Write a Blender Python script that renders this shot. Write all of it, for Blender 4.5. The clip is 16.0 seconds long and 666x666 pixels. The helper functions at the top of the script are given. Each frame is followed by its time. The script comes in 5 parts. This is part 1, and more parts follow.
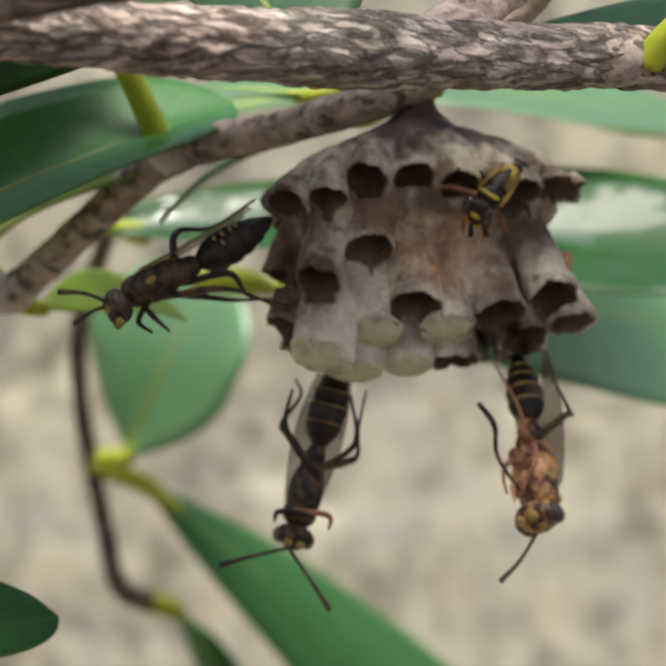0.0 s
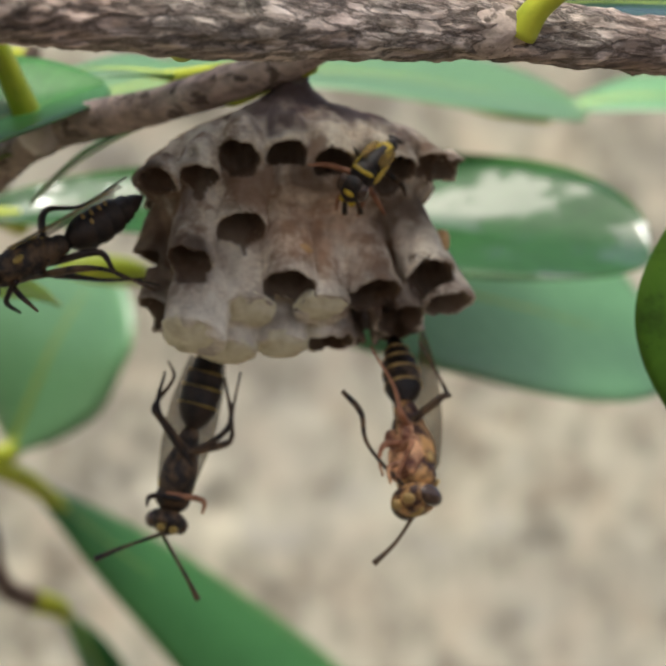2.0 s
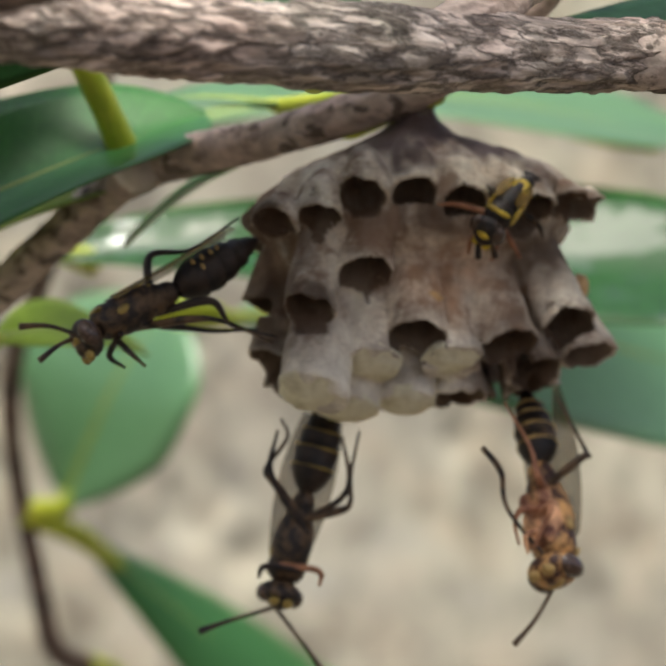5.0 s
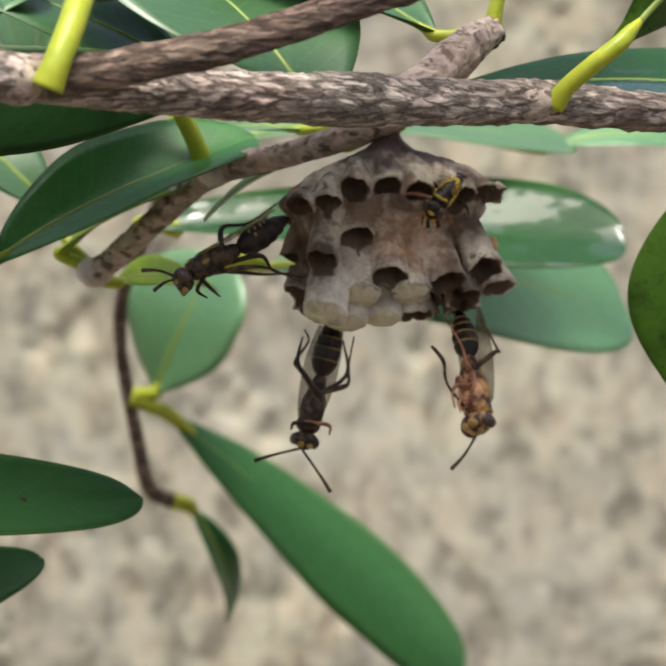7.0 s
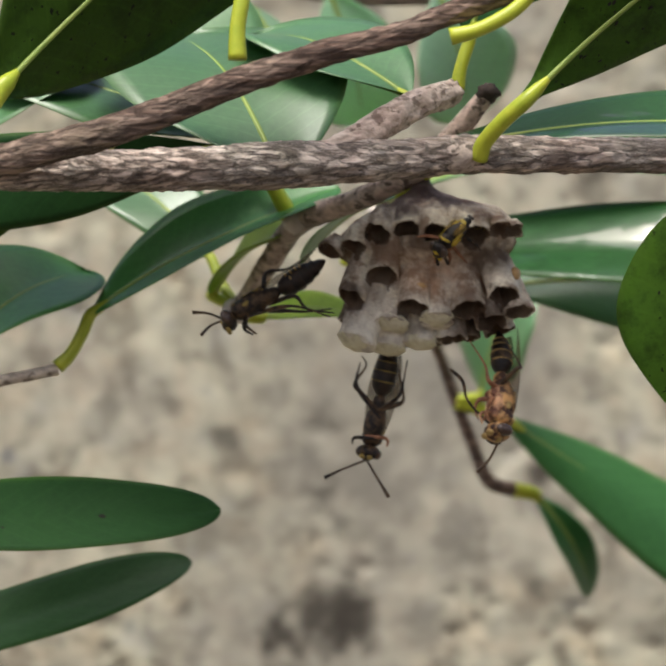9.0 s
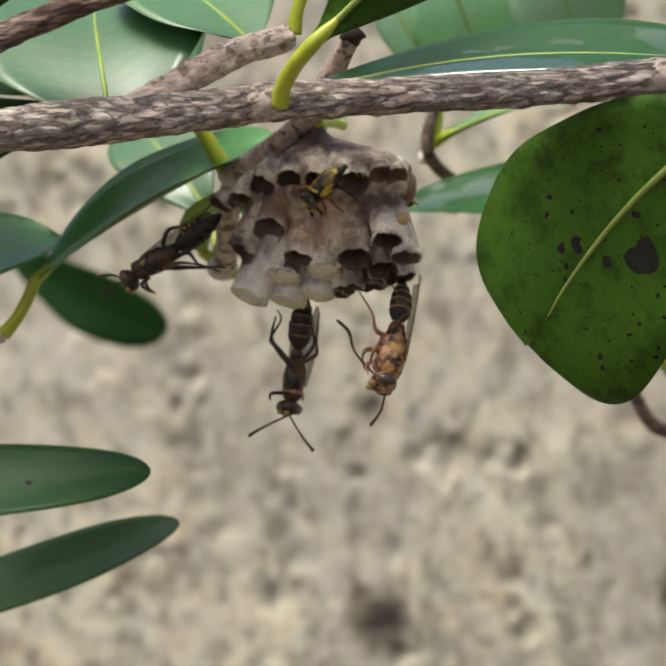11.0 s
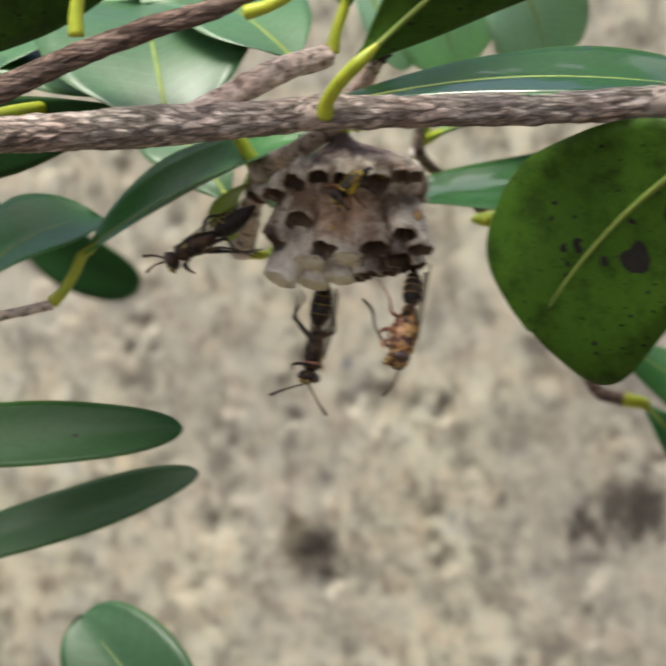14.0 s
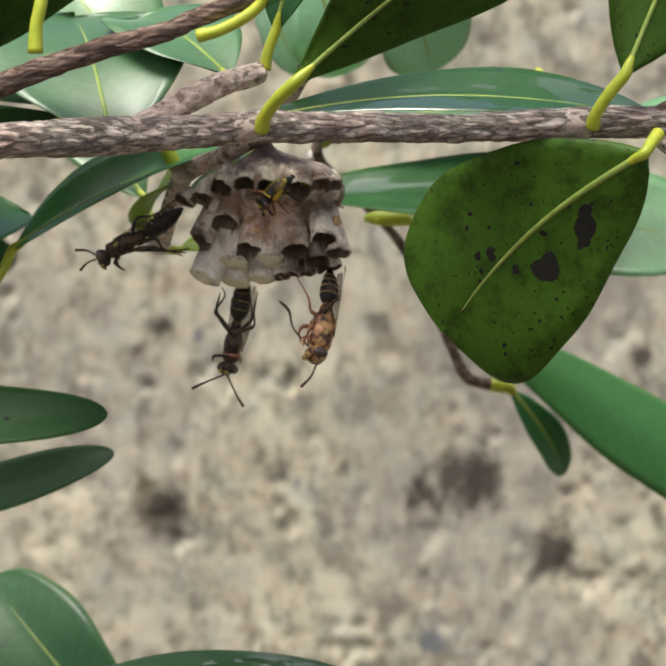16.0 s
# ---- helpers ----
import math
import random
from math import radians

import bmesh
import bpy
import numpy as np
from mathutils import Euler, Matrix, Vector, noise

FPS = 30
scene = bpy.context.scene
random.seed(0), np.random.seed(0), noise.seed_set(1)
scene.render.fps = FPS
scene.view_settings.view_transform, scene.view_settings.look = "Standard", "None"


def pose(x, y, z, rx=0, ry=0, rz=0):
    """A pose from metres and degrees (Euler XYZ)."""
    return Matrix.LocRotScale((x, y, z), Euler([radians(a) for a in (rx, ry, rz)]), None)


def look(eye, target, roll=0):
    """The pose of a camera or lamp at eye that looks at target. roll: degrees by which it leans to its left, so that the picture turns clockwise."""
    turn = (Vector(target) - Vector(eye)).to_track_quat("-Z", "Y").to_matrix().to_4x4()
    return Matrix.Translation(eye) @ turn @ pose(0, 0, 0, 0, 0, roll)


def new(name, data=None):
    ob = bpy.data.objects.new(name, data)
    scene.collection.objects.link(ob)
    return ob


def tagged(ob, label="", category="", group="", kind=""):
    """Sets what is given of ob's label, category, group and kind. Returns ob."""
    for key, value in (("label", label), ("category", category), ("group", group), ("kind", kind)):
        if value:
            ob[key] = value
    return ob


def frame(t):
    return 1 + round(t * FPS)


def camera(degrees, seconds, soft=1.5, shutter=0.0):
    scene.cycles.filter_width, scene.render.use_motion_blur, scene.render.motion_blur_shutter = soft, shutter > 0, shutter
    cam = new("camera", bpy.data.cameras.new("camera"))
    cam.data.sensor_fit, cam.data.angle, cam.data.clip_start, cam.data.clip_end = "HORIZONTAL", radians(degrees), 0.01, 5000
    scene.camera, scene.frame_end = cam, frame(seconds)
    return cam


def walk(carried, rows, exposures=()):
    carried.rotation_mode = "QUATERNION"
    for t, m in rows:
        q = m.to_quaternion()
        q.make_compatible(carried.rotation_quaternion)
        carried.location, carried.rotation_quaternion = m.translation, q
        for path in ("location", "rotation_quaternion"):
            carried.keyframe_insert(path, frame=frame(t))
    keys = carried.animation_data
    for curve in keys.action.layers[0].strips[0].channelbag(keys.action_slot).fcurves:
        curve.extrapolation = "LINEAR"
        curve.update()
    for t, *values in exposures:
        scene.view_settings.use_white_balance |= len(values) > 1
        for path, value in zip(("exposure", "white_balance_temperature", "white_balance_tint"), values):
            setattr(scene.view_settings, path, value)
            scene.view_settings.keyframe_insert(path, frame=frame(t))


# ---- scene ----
cam = camera(5.0, 16.0, soft=2.3, shutter=0.4)
walk(cam, [
    (0, look((-0.19757, -0.69243, -0.07327), (-0.11842, -0.40406, -0.04917), 1.804)),
    (0.5, look((-0.20269, -0.68677, -0.07155), (-0.12118, -0.39912, -0.04678), 1.734)),
    (1, look((-0.20633, -0.67618, -0.07284), (-0.12121, -0.38951, -0.04890), 1.151)),
    (1.5, look((-0.18590, -0.68420, -0.07669), (-0.10535, -0.39633, -0.05134), 1.608)),
    (2, look((-0.18580, -0.68243, -0.08033), (-0.10538, -0.39466, -0.05348), 1.556)),
    (2.5, look((-0.18464, -0.66311, -0.07369), (-0.10434, -0.37526, -0.04737), 1.680)),
    (3, look((-0.17531, -0.58576, -0.06606), (-0.09203, -0.29881, -0.03925), 1.552)),
    (3.5, look((-0.17792, -0.57302, -0.06525), (-0.09245, -0.28668, -0.03870), 1.375)),
    (4, look((-0.18133, -0.57277, -0.06304), (-0.09486, -0.28664, -0.03754), 1.781)),
    (4.5, look((-0.17903, -0.57131, -0.06347), (-0.09230, -0.28535, -0.03697), 1.575)),
    (5, look((-0.19628, -0.61506, -0.06929), (-0.10838, -0.32944, -0.04291), 1.324)),
    (7.5, look((-0.32063, -1.03898, -0.10583), (-0.23269, -0.75310, -0.08256), 0.724)),
    (8, look((-0.30613, -1.07006, -0.09934), (-0.22889, -0.78095, -0.07814), 0.022)),
    (8.5, look((-0.18188, -1.11470, -0.09345), (-0.14253, -0.81791, -0.07421), 0.094)),
    (9, look((0.06691, -1.17778, -0.08822), (0.04701, -0.87900, -0.06992), -0.542)),
    (9.5, look((0.23563, -1.18216, -0.11111), (0.16767, -0.89085, -0.08836), -0.329)),
    (10, look((0.36080, -1.12970, -0.08940), (0.26619, -0.84551, -0.07258), -1.060)),
    (12.5, look((0.49555, -1.03952, -0.10047), (0.36614, -0.76965, -0.07991), -0.947)),
    (13, look((0.51048, -1.04037, -0.09602), (0.37784, -0.77202, -0.07617), -0.085)),
    (13.5, look((0.48264, -1.09236, -0.11192), (0.35973, -0.81945, -0.09158), -0.385)),
    (14, look((0.45232, -1.23701, -0.07908), (0.34988, -0.95529, -0.06724), -0.521)),
    (14.5, look((0.45241, -1.30711, -0.06942), (0.35734, -1.02267, -0.06192), -0.282)),
    (15, look((0.45805, -1.37093, -0.06627), (0.36712, -1.08508, -0.06133), -0.079)),
    (15.5, look((0.43876, -1.39428, -0.04774), (0.35229, -1.10704, -0.04418), 0.118)),
    (16, look((0.41237, -1.35443, -0.05906), (0.32842, -1.06649, -0.05242), 0.388)),
], exposures=[(0, 0.55), (5, 0.55), (7.5, 0.5), (8.5, 0.38), (9.2, 0.38), (10, 0.48), (12.5, 0.52), (16, 0.52)])
cam.data.dof.use_dof = True
cam.data.dof.aperture_fstop = 48.0

# ---- sky and sun ----
SUN_EL, SUN_ROT = 68.0, 205.0
world = bpy.data.worlds.new("overcast_sky")
scene.world = world
world.use_nodes = True
wn = world.node_tree.nodes
sky = wn.new("ShaderNodeTexSky")
sky.sky_type, sky.sun_disc = "NISHITA", False
sky.sun_elevation, sky.sun_rotation = radians(SUN_EL), radians(SUN_ROT)
sky.air_density, sky.dust_density, sky.ozone_density = 0.75, 7.0, 0.65
world.node_tree.links.new(sky.outputs[0], wn["Background"].inputs[0])
wn["Background"].inputs[1].default_value = 0.15

sun_data = bpy.data.lights.new("sun", "SUN")
sun_data.energy, sun_data.angle, sun_data.color = 1.5, radians(20), (0.95, 1.0, 0.95)
sun = new("sun", sun_data)
_el, _rot = radians(SUN_EL), radians(SUN_ROT)
_sun_dir = Vector((math.sin(_rot) * math.cos(_el), math.cos(_rot) * math.cos(_el), math.sin(_el)))
sun.matrix_world = look(_sun_dir * 5, (0, 0, 0))


# ---- materials ----
def nodes_of(name):
    mat = bpy.data.materials.new(name)
    mat.use_nodes = True
    nt = mat.node_tree
    return mat, nt, nt.nodes["Principled BSDF"]


def noise_node(nt, scale, detail=4.0, rough=0.6, stretch=None, coord="Object"):
    tc = nt.nodes.new("ShaderNodeTexCoord")
    mp = nt.nodes.new("ShaderNodeMapping")
    mp.inputs["Scale"].default_value = stretch or (1, 1, 1)
    nz = nt.nodes.new("ShaderNodeTexNoise")
    nz.inputs["Scale"].default_value = scale
    nz.inputs["Detail"].default_value = detail
    nz.inputs["Roughness"].default_value = rough
    nt.links.new(tc.outputs[coord], mp.inputs[0])
    nt.links.new(mp.outputs[0], nz.inputs["Vector"])
    return nz


def ramp(nt, source, stops):
    r = nt.nodes.new("ShaderNodeValToRGB")
    els = r.color_ramp.elements
    while len(els) < len(stops):
        els.new(0.5)
    for e, (pos, col) in zip(els, stops):
        e.position, e.color = pos, (*col, 1)
    nt.links.new(source, r.inputs[0])
    return r


def mix(nt, fac, a, b, blend="MIX"):
    m = nt.nodes.new("ShaderNodeMix")
    m.data_type, m.blend_type = "RGBA", blend
    for sock, val in ((m.inputs[0], fac), (m.inputs[6], a), (m.inputs[7], b)):
        if isinstance(val, (int, float)):
            sock.default_value = val
        elif isinstance(val, tuple):
            sock.default_value = (*val, 1)
        else:
            nt.links.new(val, sock)
    return m.outputs[2]


def bump(nt, bsdf, height, dist, strength=0.6):
    b = nt.nodes.new("ShaderNodeBump")
    b.inputs["Distance"].default_value, b.inputs["Strength"].default_value = dist, strength
    nt.links.new(height, b.inputs["Height"])
    nt.links.new(b.outputs[0], bsdf.inputs["Normal"])


def leaf_material(name, dark, light, rough, translucent, spots=0.0, coat=0.0):
    mat, nt, bs = nodes_of(name)
    big = noise_node(nt, 60, 3)
    fine = noise_node(nt, 900, 4)
    col = mix(nt, fine.outputs[0], ramp(nt, big.outputs[0], [(0.3, dark), (0.72, light)]).outputs[0], tuple(c * 1.25 for c in light))
    oi = nt.nodes.new("ShaderNodeObjectInfo")
    hs = nt.nodes.new("ShaderNodeHueSaturation")
    vr = nt.nodes.new("ShaderNodeMapRange")
    vr.inputs[3].default_value, vr.inputs[4].default_value = 0.8, 1.2
    nt.links.new(oi.outputs["Random"], vr.inputs[0])
    nt.links.new(vr.outputs[0], hs.inputs["Value"])
    nt.links.new(col, hs.inputs["Color"])
    col = hs.outputs[0]
    # faint side veins that slant from the midrib, and a lighter rim
    along, across = nt.nodes.new("ShaderNodeAttribute"), nt.nodes.new("ShaderNodeAttribute")
    along.attribute_name, across.attribute_name = "leaf_along", "leaf_across"

    def calc(op, a, b=0.0):
        m = nt.nodes.new("ShaderNodeMath")
        m.operation = op
        for sock, val in zip(m.inputs, (a, b)):
            if isinstance(val, float):
                sock.default_value = val
            else:
                nt.links.new(val, sock)
        return m.outputs[0]

    off = calc("ABSOLUTE", across.outputs["Fac"])
    slant = calc("SUBTRACT", calc("MULTIPLY", along.outputs["Fac"], 15.0), calc("MULTIPLY", off, 2.4))
    wavy = calc("ADD", slant, calc("MULTIPLY", big.outputs[0], 1.2))
    vein = calc("SINE", calc("MULTIPLY", wavy, 6.2832))
    col = mix(nt, ramp(nt, vein, [(0.86, (0, 0, 0)), (1.0, (0.09, 0.09, 0.09))]).outputs[0], col, tuple(min(1.0, c * 2.2) for c in light))
    col = mix(nt, ramp(nt, off, [(0.9, (0, 0, 0)), (0.99, (0.22, 0.22, 0.22))]).outputs[0], col, (0.16, 0.27, 0.05))
    if spots:
        sp = noise_node(nt, 900, 2, 0.5)
        fac = ramp(nt, sp.outputs[0], [(0.70 - 0.05 * spots, (0, 0, 0)), (0.74 - 0.05 * spots, (1, 1, 1))])
        col = mix(nt, fac.outputs[0], col, (0.012, 0.016, 0.008))
        soot = ramp(nt, noise_node(nt, 190, 5, 0.7).outputs[0], [(0.48, (0, 0, 0)), (0.66, (spots, spots, spots))])
        col = mix(nt, soot.outputs[0], col, (0.012, 0.024, 0.005))
    nt.links.new(col, bs.inputs["Base Color"])
    bs.inputs["Roughness"].default_value = rough
    bs.inputs["Specular IOR Level"].default_value = 0.28 if coat > 0.1 else 0.16
    bs.inputs["Coat Weight"].default_value = coat
    if coat > 0.9:
        wet = ramp(nt, noise_node(nt, 110, 5, 0.65, (0.5, 1, 1.4)).outputs[0], [(0.51, (0.04, 0.04, 0.04)), (0.55, (1, 1, 1))])
        nt.links.new(wet.outputs[0], bs.inputs["Coat Weight"])
    bs.inputs["Coat IOR"].default_value = 1.9 if coat > 0.5 else 1.5
    bs.inputs["Coat Roughness"].default_value = 0.08 if coat > 0.9 else 0.33
    bump(nt, bs, noise_node(nt, 260, 5).outputs[0], 0.0004, 0.35)
    if translucent:
        tr = nt.nodes.new("ShaderNodeBsdfTranslucent")
        nt.links.new(mix(nt, 1.0, col, (1.0, 1.5, 0.5), "MULTIPLY"), tr.inputs[0])
        mx = nt.nodes.new("ShaderNodeMixShader")
        mx.inputs[0].default_value = translucent
        nt.links.new(bs.outputs[0], mx.inputs[1])
        nt.links.new(tr.outputs[0], mx.inputs[2])
        nt.links.new(mx.outputs[0], nt.nodes["Material Output"].inputs[0])
    return mat


LEAF_TOP = leaf_material("leaf_upper_side", (0.016, 0.07, 0.02), (0.036, 0.135, 0.038), 0.36, 0.1, 0.0, 0.25)
LEAF_WET = leaf_material("leaf_wet_upper_side", (0.009, 0.044, 0.011), (0.022, 0.09, 0.022), 0.42, 0.1, 0.0, 1.0)
LEAF_UNDER = leaf_material("leaf_lower_side", (0.027, 0.07, 0.007), (0.055, 0.12, 0.012), 0.42, 0.3, 0.55, 0.05)
LEAF_UNDER_LIGHT = leaf_material("leaf_lighter_lower_side", (0.034, 0.092, 0.009), (0.07, 0.155, 0.015), 0.42, 0.3, 0.55, 0.05)
# two paler leaf tones: part of the sky's sheen is in the base colour
LEAF_SHEEN_TINT = leaf_material("leaf_upper_side_sheen_tint", (0.05, 0.145, 0.05), (0.095, 0.23, 0.085), 0.36, 0.22, 0.0, 0.55)
LEAF_SKY_TINT = leaf_material("leaf_shiny_upper_side_sky_tint", (0.075, 0.19, 0.07), (0.13, 0.28, 0.11), 0.32, 0.22, 0.0, 0.88)
LEAF_DARK = leaf_material("leaf_dark_upper_side", (0.008, 0.034, 0.008), (0.017, 0.064, 0.014), 0.46, 0.06, 0.0, 0.07)
LEAF_BRIGHT = leaf_material("leaf_bright_upper_side", (0.028, 0.12, 0.028), (0.06, 0.21, 0.05), 0.36, 0.2, 0.0, 0.35)
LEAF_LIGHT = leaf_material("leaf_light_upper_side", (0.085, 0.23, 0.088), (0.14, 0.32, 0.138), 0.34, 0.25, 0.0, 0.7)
# very pale base colour stands in for sky reflected on the hanging leaves
LEAF_FAR_SHEEN = leaf_material("leaf_far_sky_sheen_tint", (0.2, 0.36, 0.23), (0.32, 0.48, 0.34), 0.36, 0.35, 0.0, 0.6)
LEAF_GLOSS = leaf_material("leaf_dark_wet_upper_side", (0.008, 0.036, 0.007), (0.018, 0.068, 0.014), 0.34, 0.05, 0.0, 1.0)
LEAF_NEW = leaf_material("leaf_young_green", (0.16, 0.27, 0.03), (0.3, 0.4, 0.06), 0.38, 0.3)


def plain(name, a, b, scale, rough, bump_d=0.0, coat=0.0, stretch=None, spread=0.2):
    mat, nt, bs = nodes_of(name)
    nz = noise_node(nt, scale, 5, 0.65, stretch)
    nt.links.new(ramp(nt, nz.outputs[0], [(0.5 - spread, a), (0.5 + spread, b)]).outputs[0], bs.inputs["Base Color"])
    bs.inputs["Roughness"].default_value = rough
    bs.inputs["Coat Weight"].default_value = coat
    if bump_d:
        bump(nt, bs, nz.outputs[0], bump_d)
    return mat


PETIOLE = plain("petiole_yellow_green", (0.31, 0.41, 0.02), (0.58, 0.61, 0.05), 160, 0.4)
MIDRIB = plain("midrib_light_green", (0.2, 0.31, 0.045), (0.34, 0.43, 0.09), 200, 0.45)
NODE_PALE = plain("pale_leaf_node", (0.62, 0.55, 0.5), (0.82, 0.75, 0.7), 500, 0.7, 0.0003)
LEAF_BUD = plain("young_bud_yellow_green", (0.3, 0.42, 0.02), (0.5, 0.6, 0.05), 160, 0.4)
BLOT = plain("black_leaf_blotch", (0.005, 0.005, 0.003), (0.02, 0.017, 0.009), 900, 0.9, 0.0002)
HOLE_DARK = plain("dark_bark_end", (0.03, 0.02, 0.015), (0.09, 0.06, 0.045), 700, 0.8, 0.0003)


def bark_material(name, dark, mid, light, stretch, flaky=True):
    mat, nt, bs = nodes_of(name)
    fine = noise_node(nt, 900, 4, 0.6, stretch)
    patches = noise_node(nt, 70, 4, 0.6)
    if flaky:
        # long scales with ragged edges, parted by dark cracks
        wander = noise_node(nt, 520, 6, 0.75, stretch)
        tc = nt.nodes.new("ShaderNodeTexCoord")
        mp = nt.nodes.new("ShaderNodeMapping")
        mp.inputs["Scale"].default_value = stretch
        nt.links.new(tc.outputs["Object"], mp.inputs[0])
        shift = nt.nodes.new("ShaderNodeVectorMath")
        shift.operation = "MULTIPLY_ADD"
        nt.links.new(wander.outputs["Color"], shift.inputs[0])
        shift.inputs[1].default_value = (0.0035, 0.0035, 0.0035)
        nt.links.new(mp.outputs[0], shift.inputs[2])
        edge, plate = nt.nodes.new("ShaderNodeTexVoronoi"), nt.nodes.new("ShaderNodeTexVoronoi")
        edge.feature = "DISTANCE_TO_EDGE"
        for v in (edge, plate):
            v.inputs["Scale"].default_value = 640
            nt.links.new(shift.outputs[0], v.inputs["Vector"])
        tone = nt.nodes.new("ShaderNodeSeparateColor")
        nt.links.new(plate.outputs["Color"], tone.inputs[0])
        col = ramp(nt, tone.outputs[0], [(0.0, mid), (0.45, tuple((a + b) / 2 for a, b in zip(mid, light))), (1.0, light)]).outputs[0]
        col = mix(nt, 0.55, col, ramp(nt, fine.outputs[0], [(0.38, dark), (0.5, mid), (0.6, light)]).outputs[0])
        col = mix(nt, ramp(nt, edge.outputs["Distance"], [(0.0, (0.7, 0.7, 0.7)), (0.05, (0.42, 0.42, 0.42)), (0.16, (0, 0, 0))]).outputs[0], col, dark)
        rise = ramp(nt, edge.outputs["Distance"], [(0.0, (0, 0, 0)), (0.16, (0.8, 0.8, 0.8)), (0.5, (1, 1, 1))]).outputs[0]
        height = mix(nt, 0.5, rise, fine.outputs[0])
    else:
        flakes = noise_node(nt, 330, 3, 0.5, stretch)
        col = ramp(nt, flakes.outputs[0], [(0.3, mid), (0.5, light), (0.66, light)]).outputs[0]
        col = mix(nt, 0.6, col, ramp(nt, fine.outputs[0], [(0.34, dark), (0.5, mid), (0.64, light)]).outputs[0])
        speck = ramp(nt, noise_node(nt, 560, 3, 0.6, (0.8, 1, 1)).outputs[0], [(0.54, (0, 0, 0)), (0.61, (0.8, 0.8, 0.8))])
        col = mix(nt, speck.outputs[0], col, dark)
        height = fine.outputs[0]
    tint = ramp(nt, patches.outputs[0], [(0.35, (0.97, 0.85, 0.79)), (0.55, (1, 0.98, 0.94)), (0.75, (0.78, 0.82, 0.66))]).outputs[0]
    col = mix(nt, 0.85, col, tint, "MULTIPLY")
    nt.links.new(col, bs.inputs["Base Color"])
    bs.inputs["Roughness"].default_value = 0.78
    bump(nt, bs, height, 0.0006, 0.9 if flaky else 0.4)
    return mat


BARK = bark_material("flaky_grey_bark", (0.045, 0.034, 0.026), (0.38, 0.31, 0.26), (0.88, 0.79, 0.72), (0.15, 1.15, 1.15))
BARK_SMOOTH = bark_material("smooth_pale_bark", (0.07, 0.05, 0.042), (0.44, 0.35, 0.3), (0.72, 0.61, 0.55), (0.5, 0.9, 0.9), False)
BARK_PALE = bark_material("pale_peeling_bark", (0.17, 0.125, 0.095), (0.5, 0.415, 0.345), (0.78, 0.7, 0.62), (0.5, 0.9, 0.9), False)
BARK_BROWN = bark_material("reddish_brown_bark", (0.035, 0.022, 0.016), (0.15, 0.095, 0.07), (0.4, 0.3, 0.24), (0.15, 1.2, 1.2))


def wall_material():
    mat, nt, bs = nodes_of("rough_beige_render")
    grain = noise_node(nt, 420, 5, 0.7)
    lumps = noise_node(nt, 230, 4, 0.6, (1.0, 1.0, 0.75))
    warm = noise_node(nt, 130, 4, 0.6)
    broad = noise_node(nt, 22, 3, 0.5)
    spots = noise_node(nt, 120, 5, 0.65, (1.0, 1.0, 0.75))
    col = ramp(nt, lumps.outputs[0], [(0.37, (0.26, 0.245, 0.18)), (0.46, (0.455, 0.43, 0.325)), (0.6, (0.625, 0.6, 0.46))]).outputs[0]
    col = mix(nt, 0.12, col, ramp(nt, grain.outputs[0], [(0.3, (0.2, 0.18, 0.14)), (0.7, (0.7, 0.65, 0.55))]).outputs[0])
    col = mix(nt, 0.8, col, ramp(nt, warm.outputs[0], [(0.33, (0.86, 0.88, 0.95)), (0.43, (0.96, 0.97, 0.92)), (0.52, (1.0, 0.98, 0.93)), (0.6, (1.0, 0.92, 0.84)), (0.68, (1.0, 0.9, 0.78))]).outputs[0], "MULTIPLY")
    col = mix(nt, ramp(nt, broad.outputs[0], [(0.4, (0.45, 0.45, 0.45)), (0.6, (0, 0, 0))]).outputs[0], col, (0.34, 0.315, 0.275))
    col = mix(nt, ramp(nt, spots.outputs[0], [(0.52, (0, 0, 0)), (0.63, (0.64, 0.64, 0.64))]).outputs[0], col, (0.12, 0.107, 0.082))
    # large old stains with ragged edges
    tc = nt.nodes.new("ShaderNodeTexCoord")
    for (sx, sz), size, amount, tint in STAINS:
        d = nt.nodes.new("ShaderNodeVectorMath")
        d.operation = "DISTANCE"
        nt.links.new(tc.outputs["Object"], d.inputs[0])
        d.inputs[1].default_value = (sx, 0.266, sz)
        near = nt.nodes.new("ShaderNodeMapRange")
        near.inputs[1].default_value, near.inputs[2].default_value = size * 0.2, size * 1.5
        near.inputs[3].default_value, near.inputs[4].default_value = 0.36, -0.2
        nt.links.new(d.outputs["Value"], near.inputs[0])
        sm = nt.nodes.new("ShaderNodeMath")
        sm.operation = "ADD"
        nt.links.new(near.outputs[0], sm.inputs[0])
        nt.links.new(spots.outputs[0], sm.inputs[1])
        fac = ramp(nt, sm.outputs[0], [(0.5, (0, 0, 0)), (0.7, (amount, amount, amount))])
        col = mix(nt, fac.outputs[0], col, tint)
    nt.links.new(col, bs.inputs["Base Color"])
    bs.inputs["Roughness"].default_value = 0.9
    bump(nt, bs, grain.outputs[0], 0.001, 0.3)
    return mat


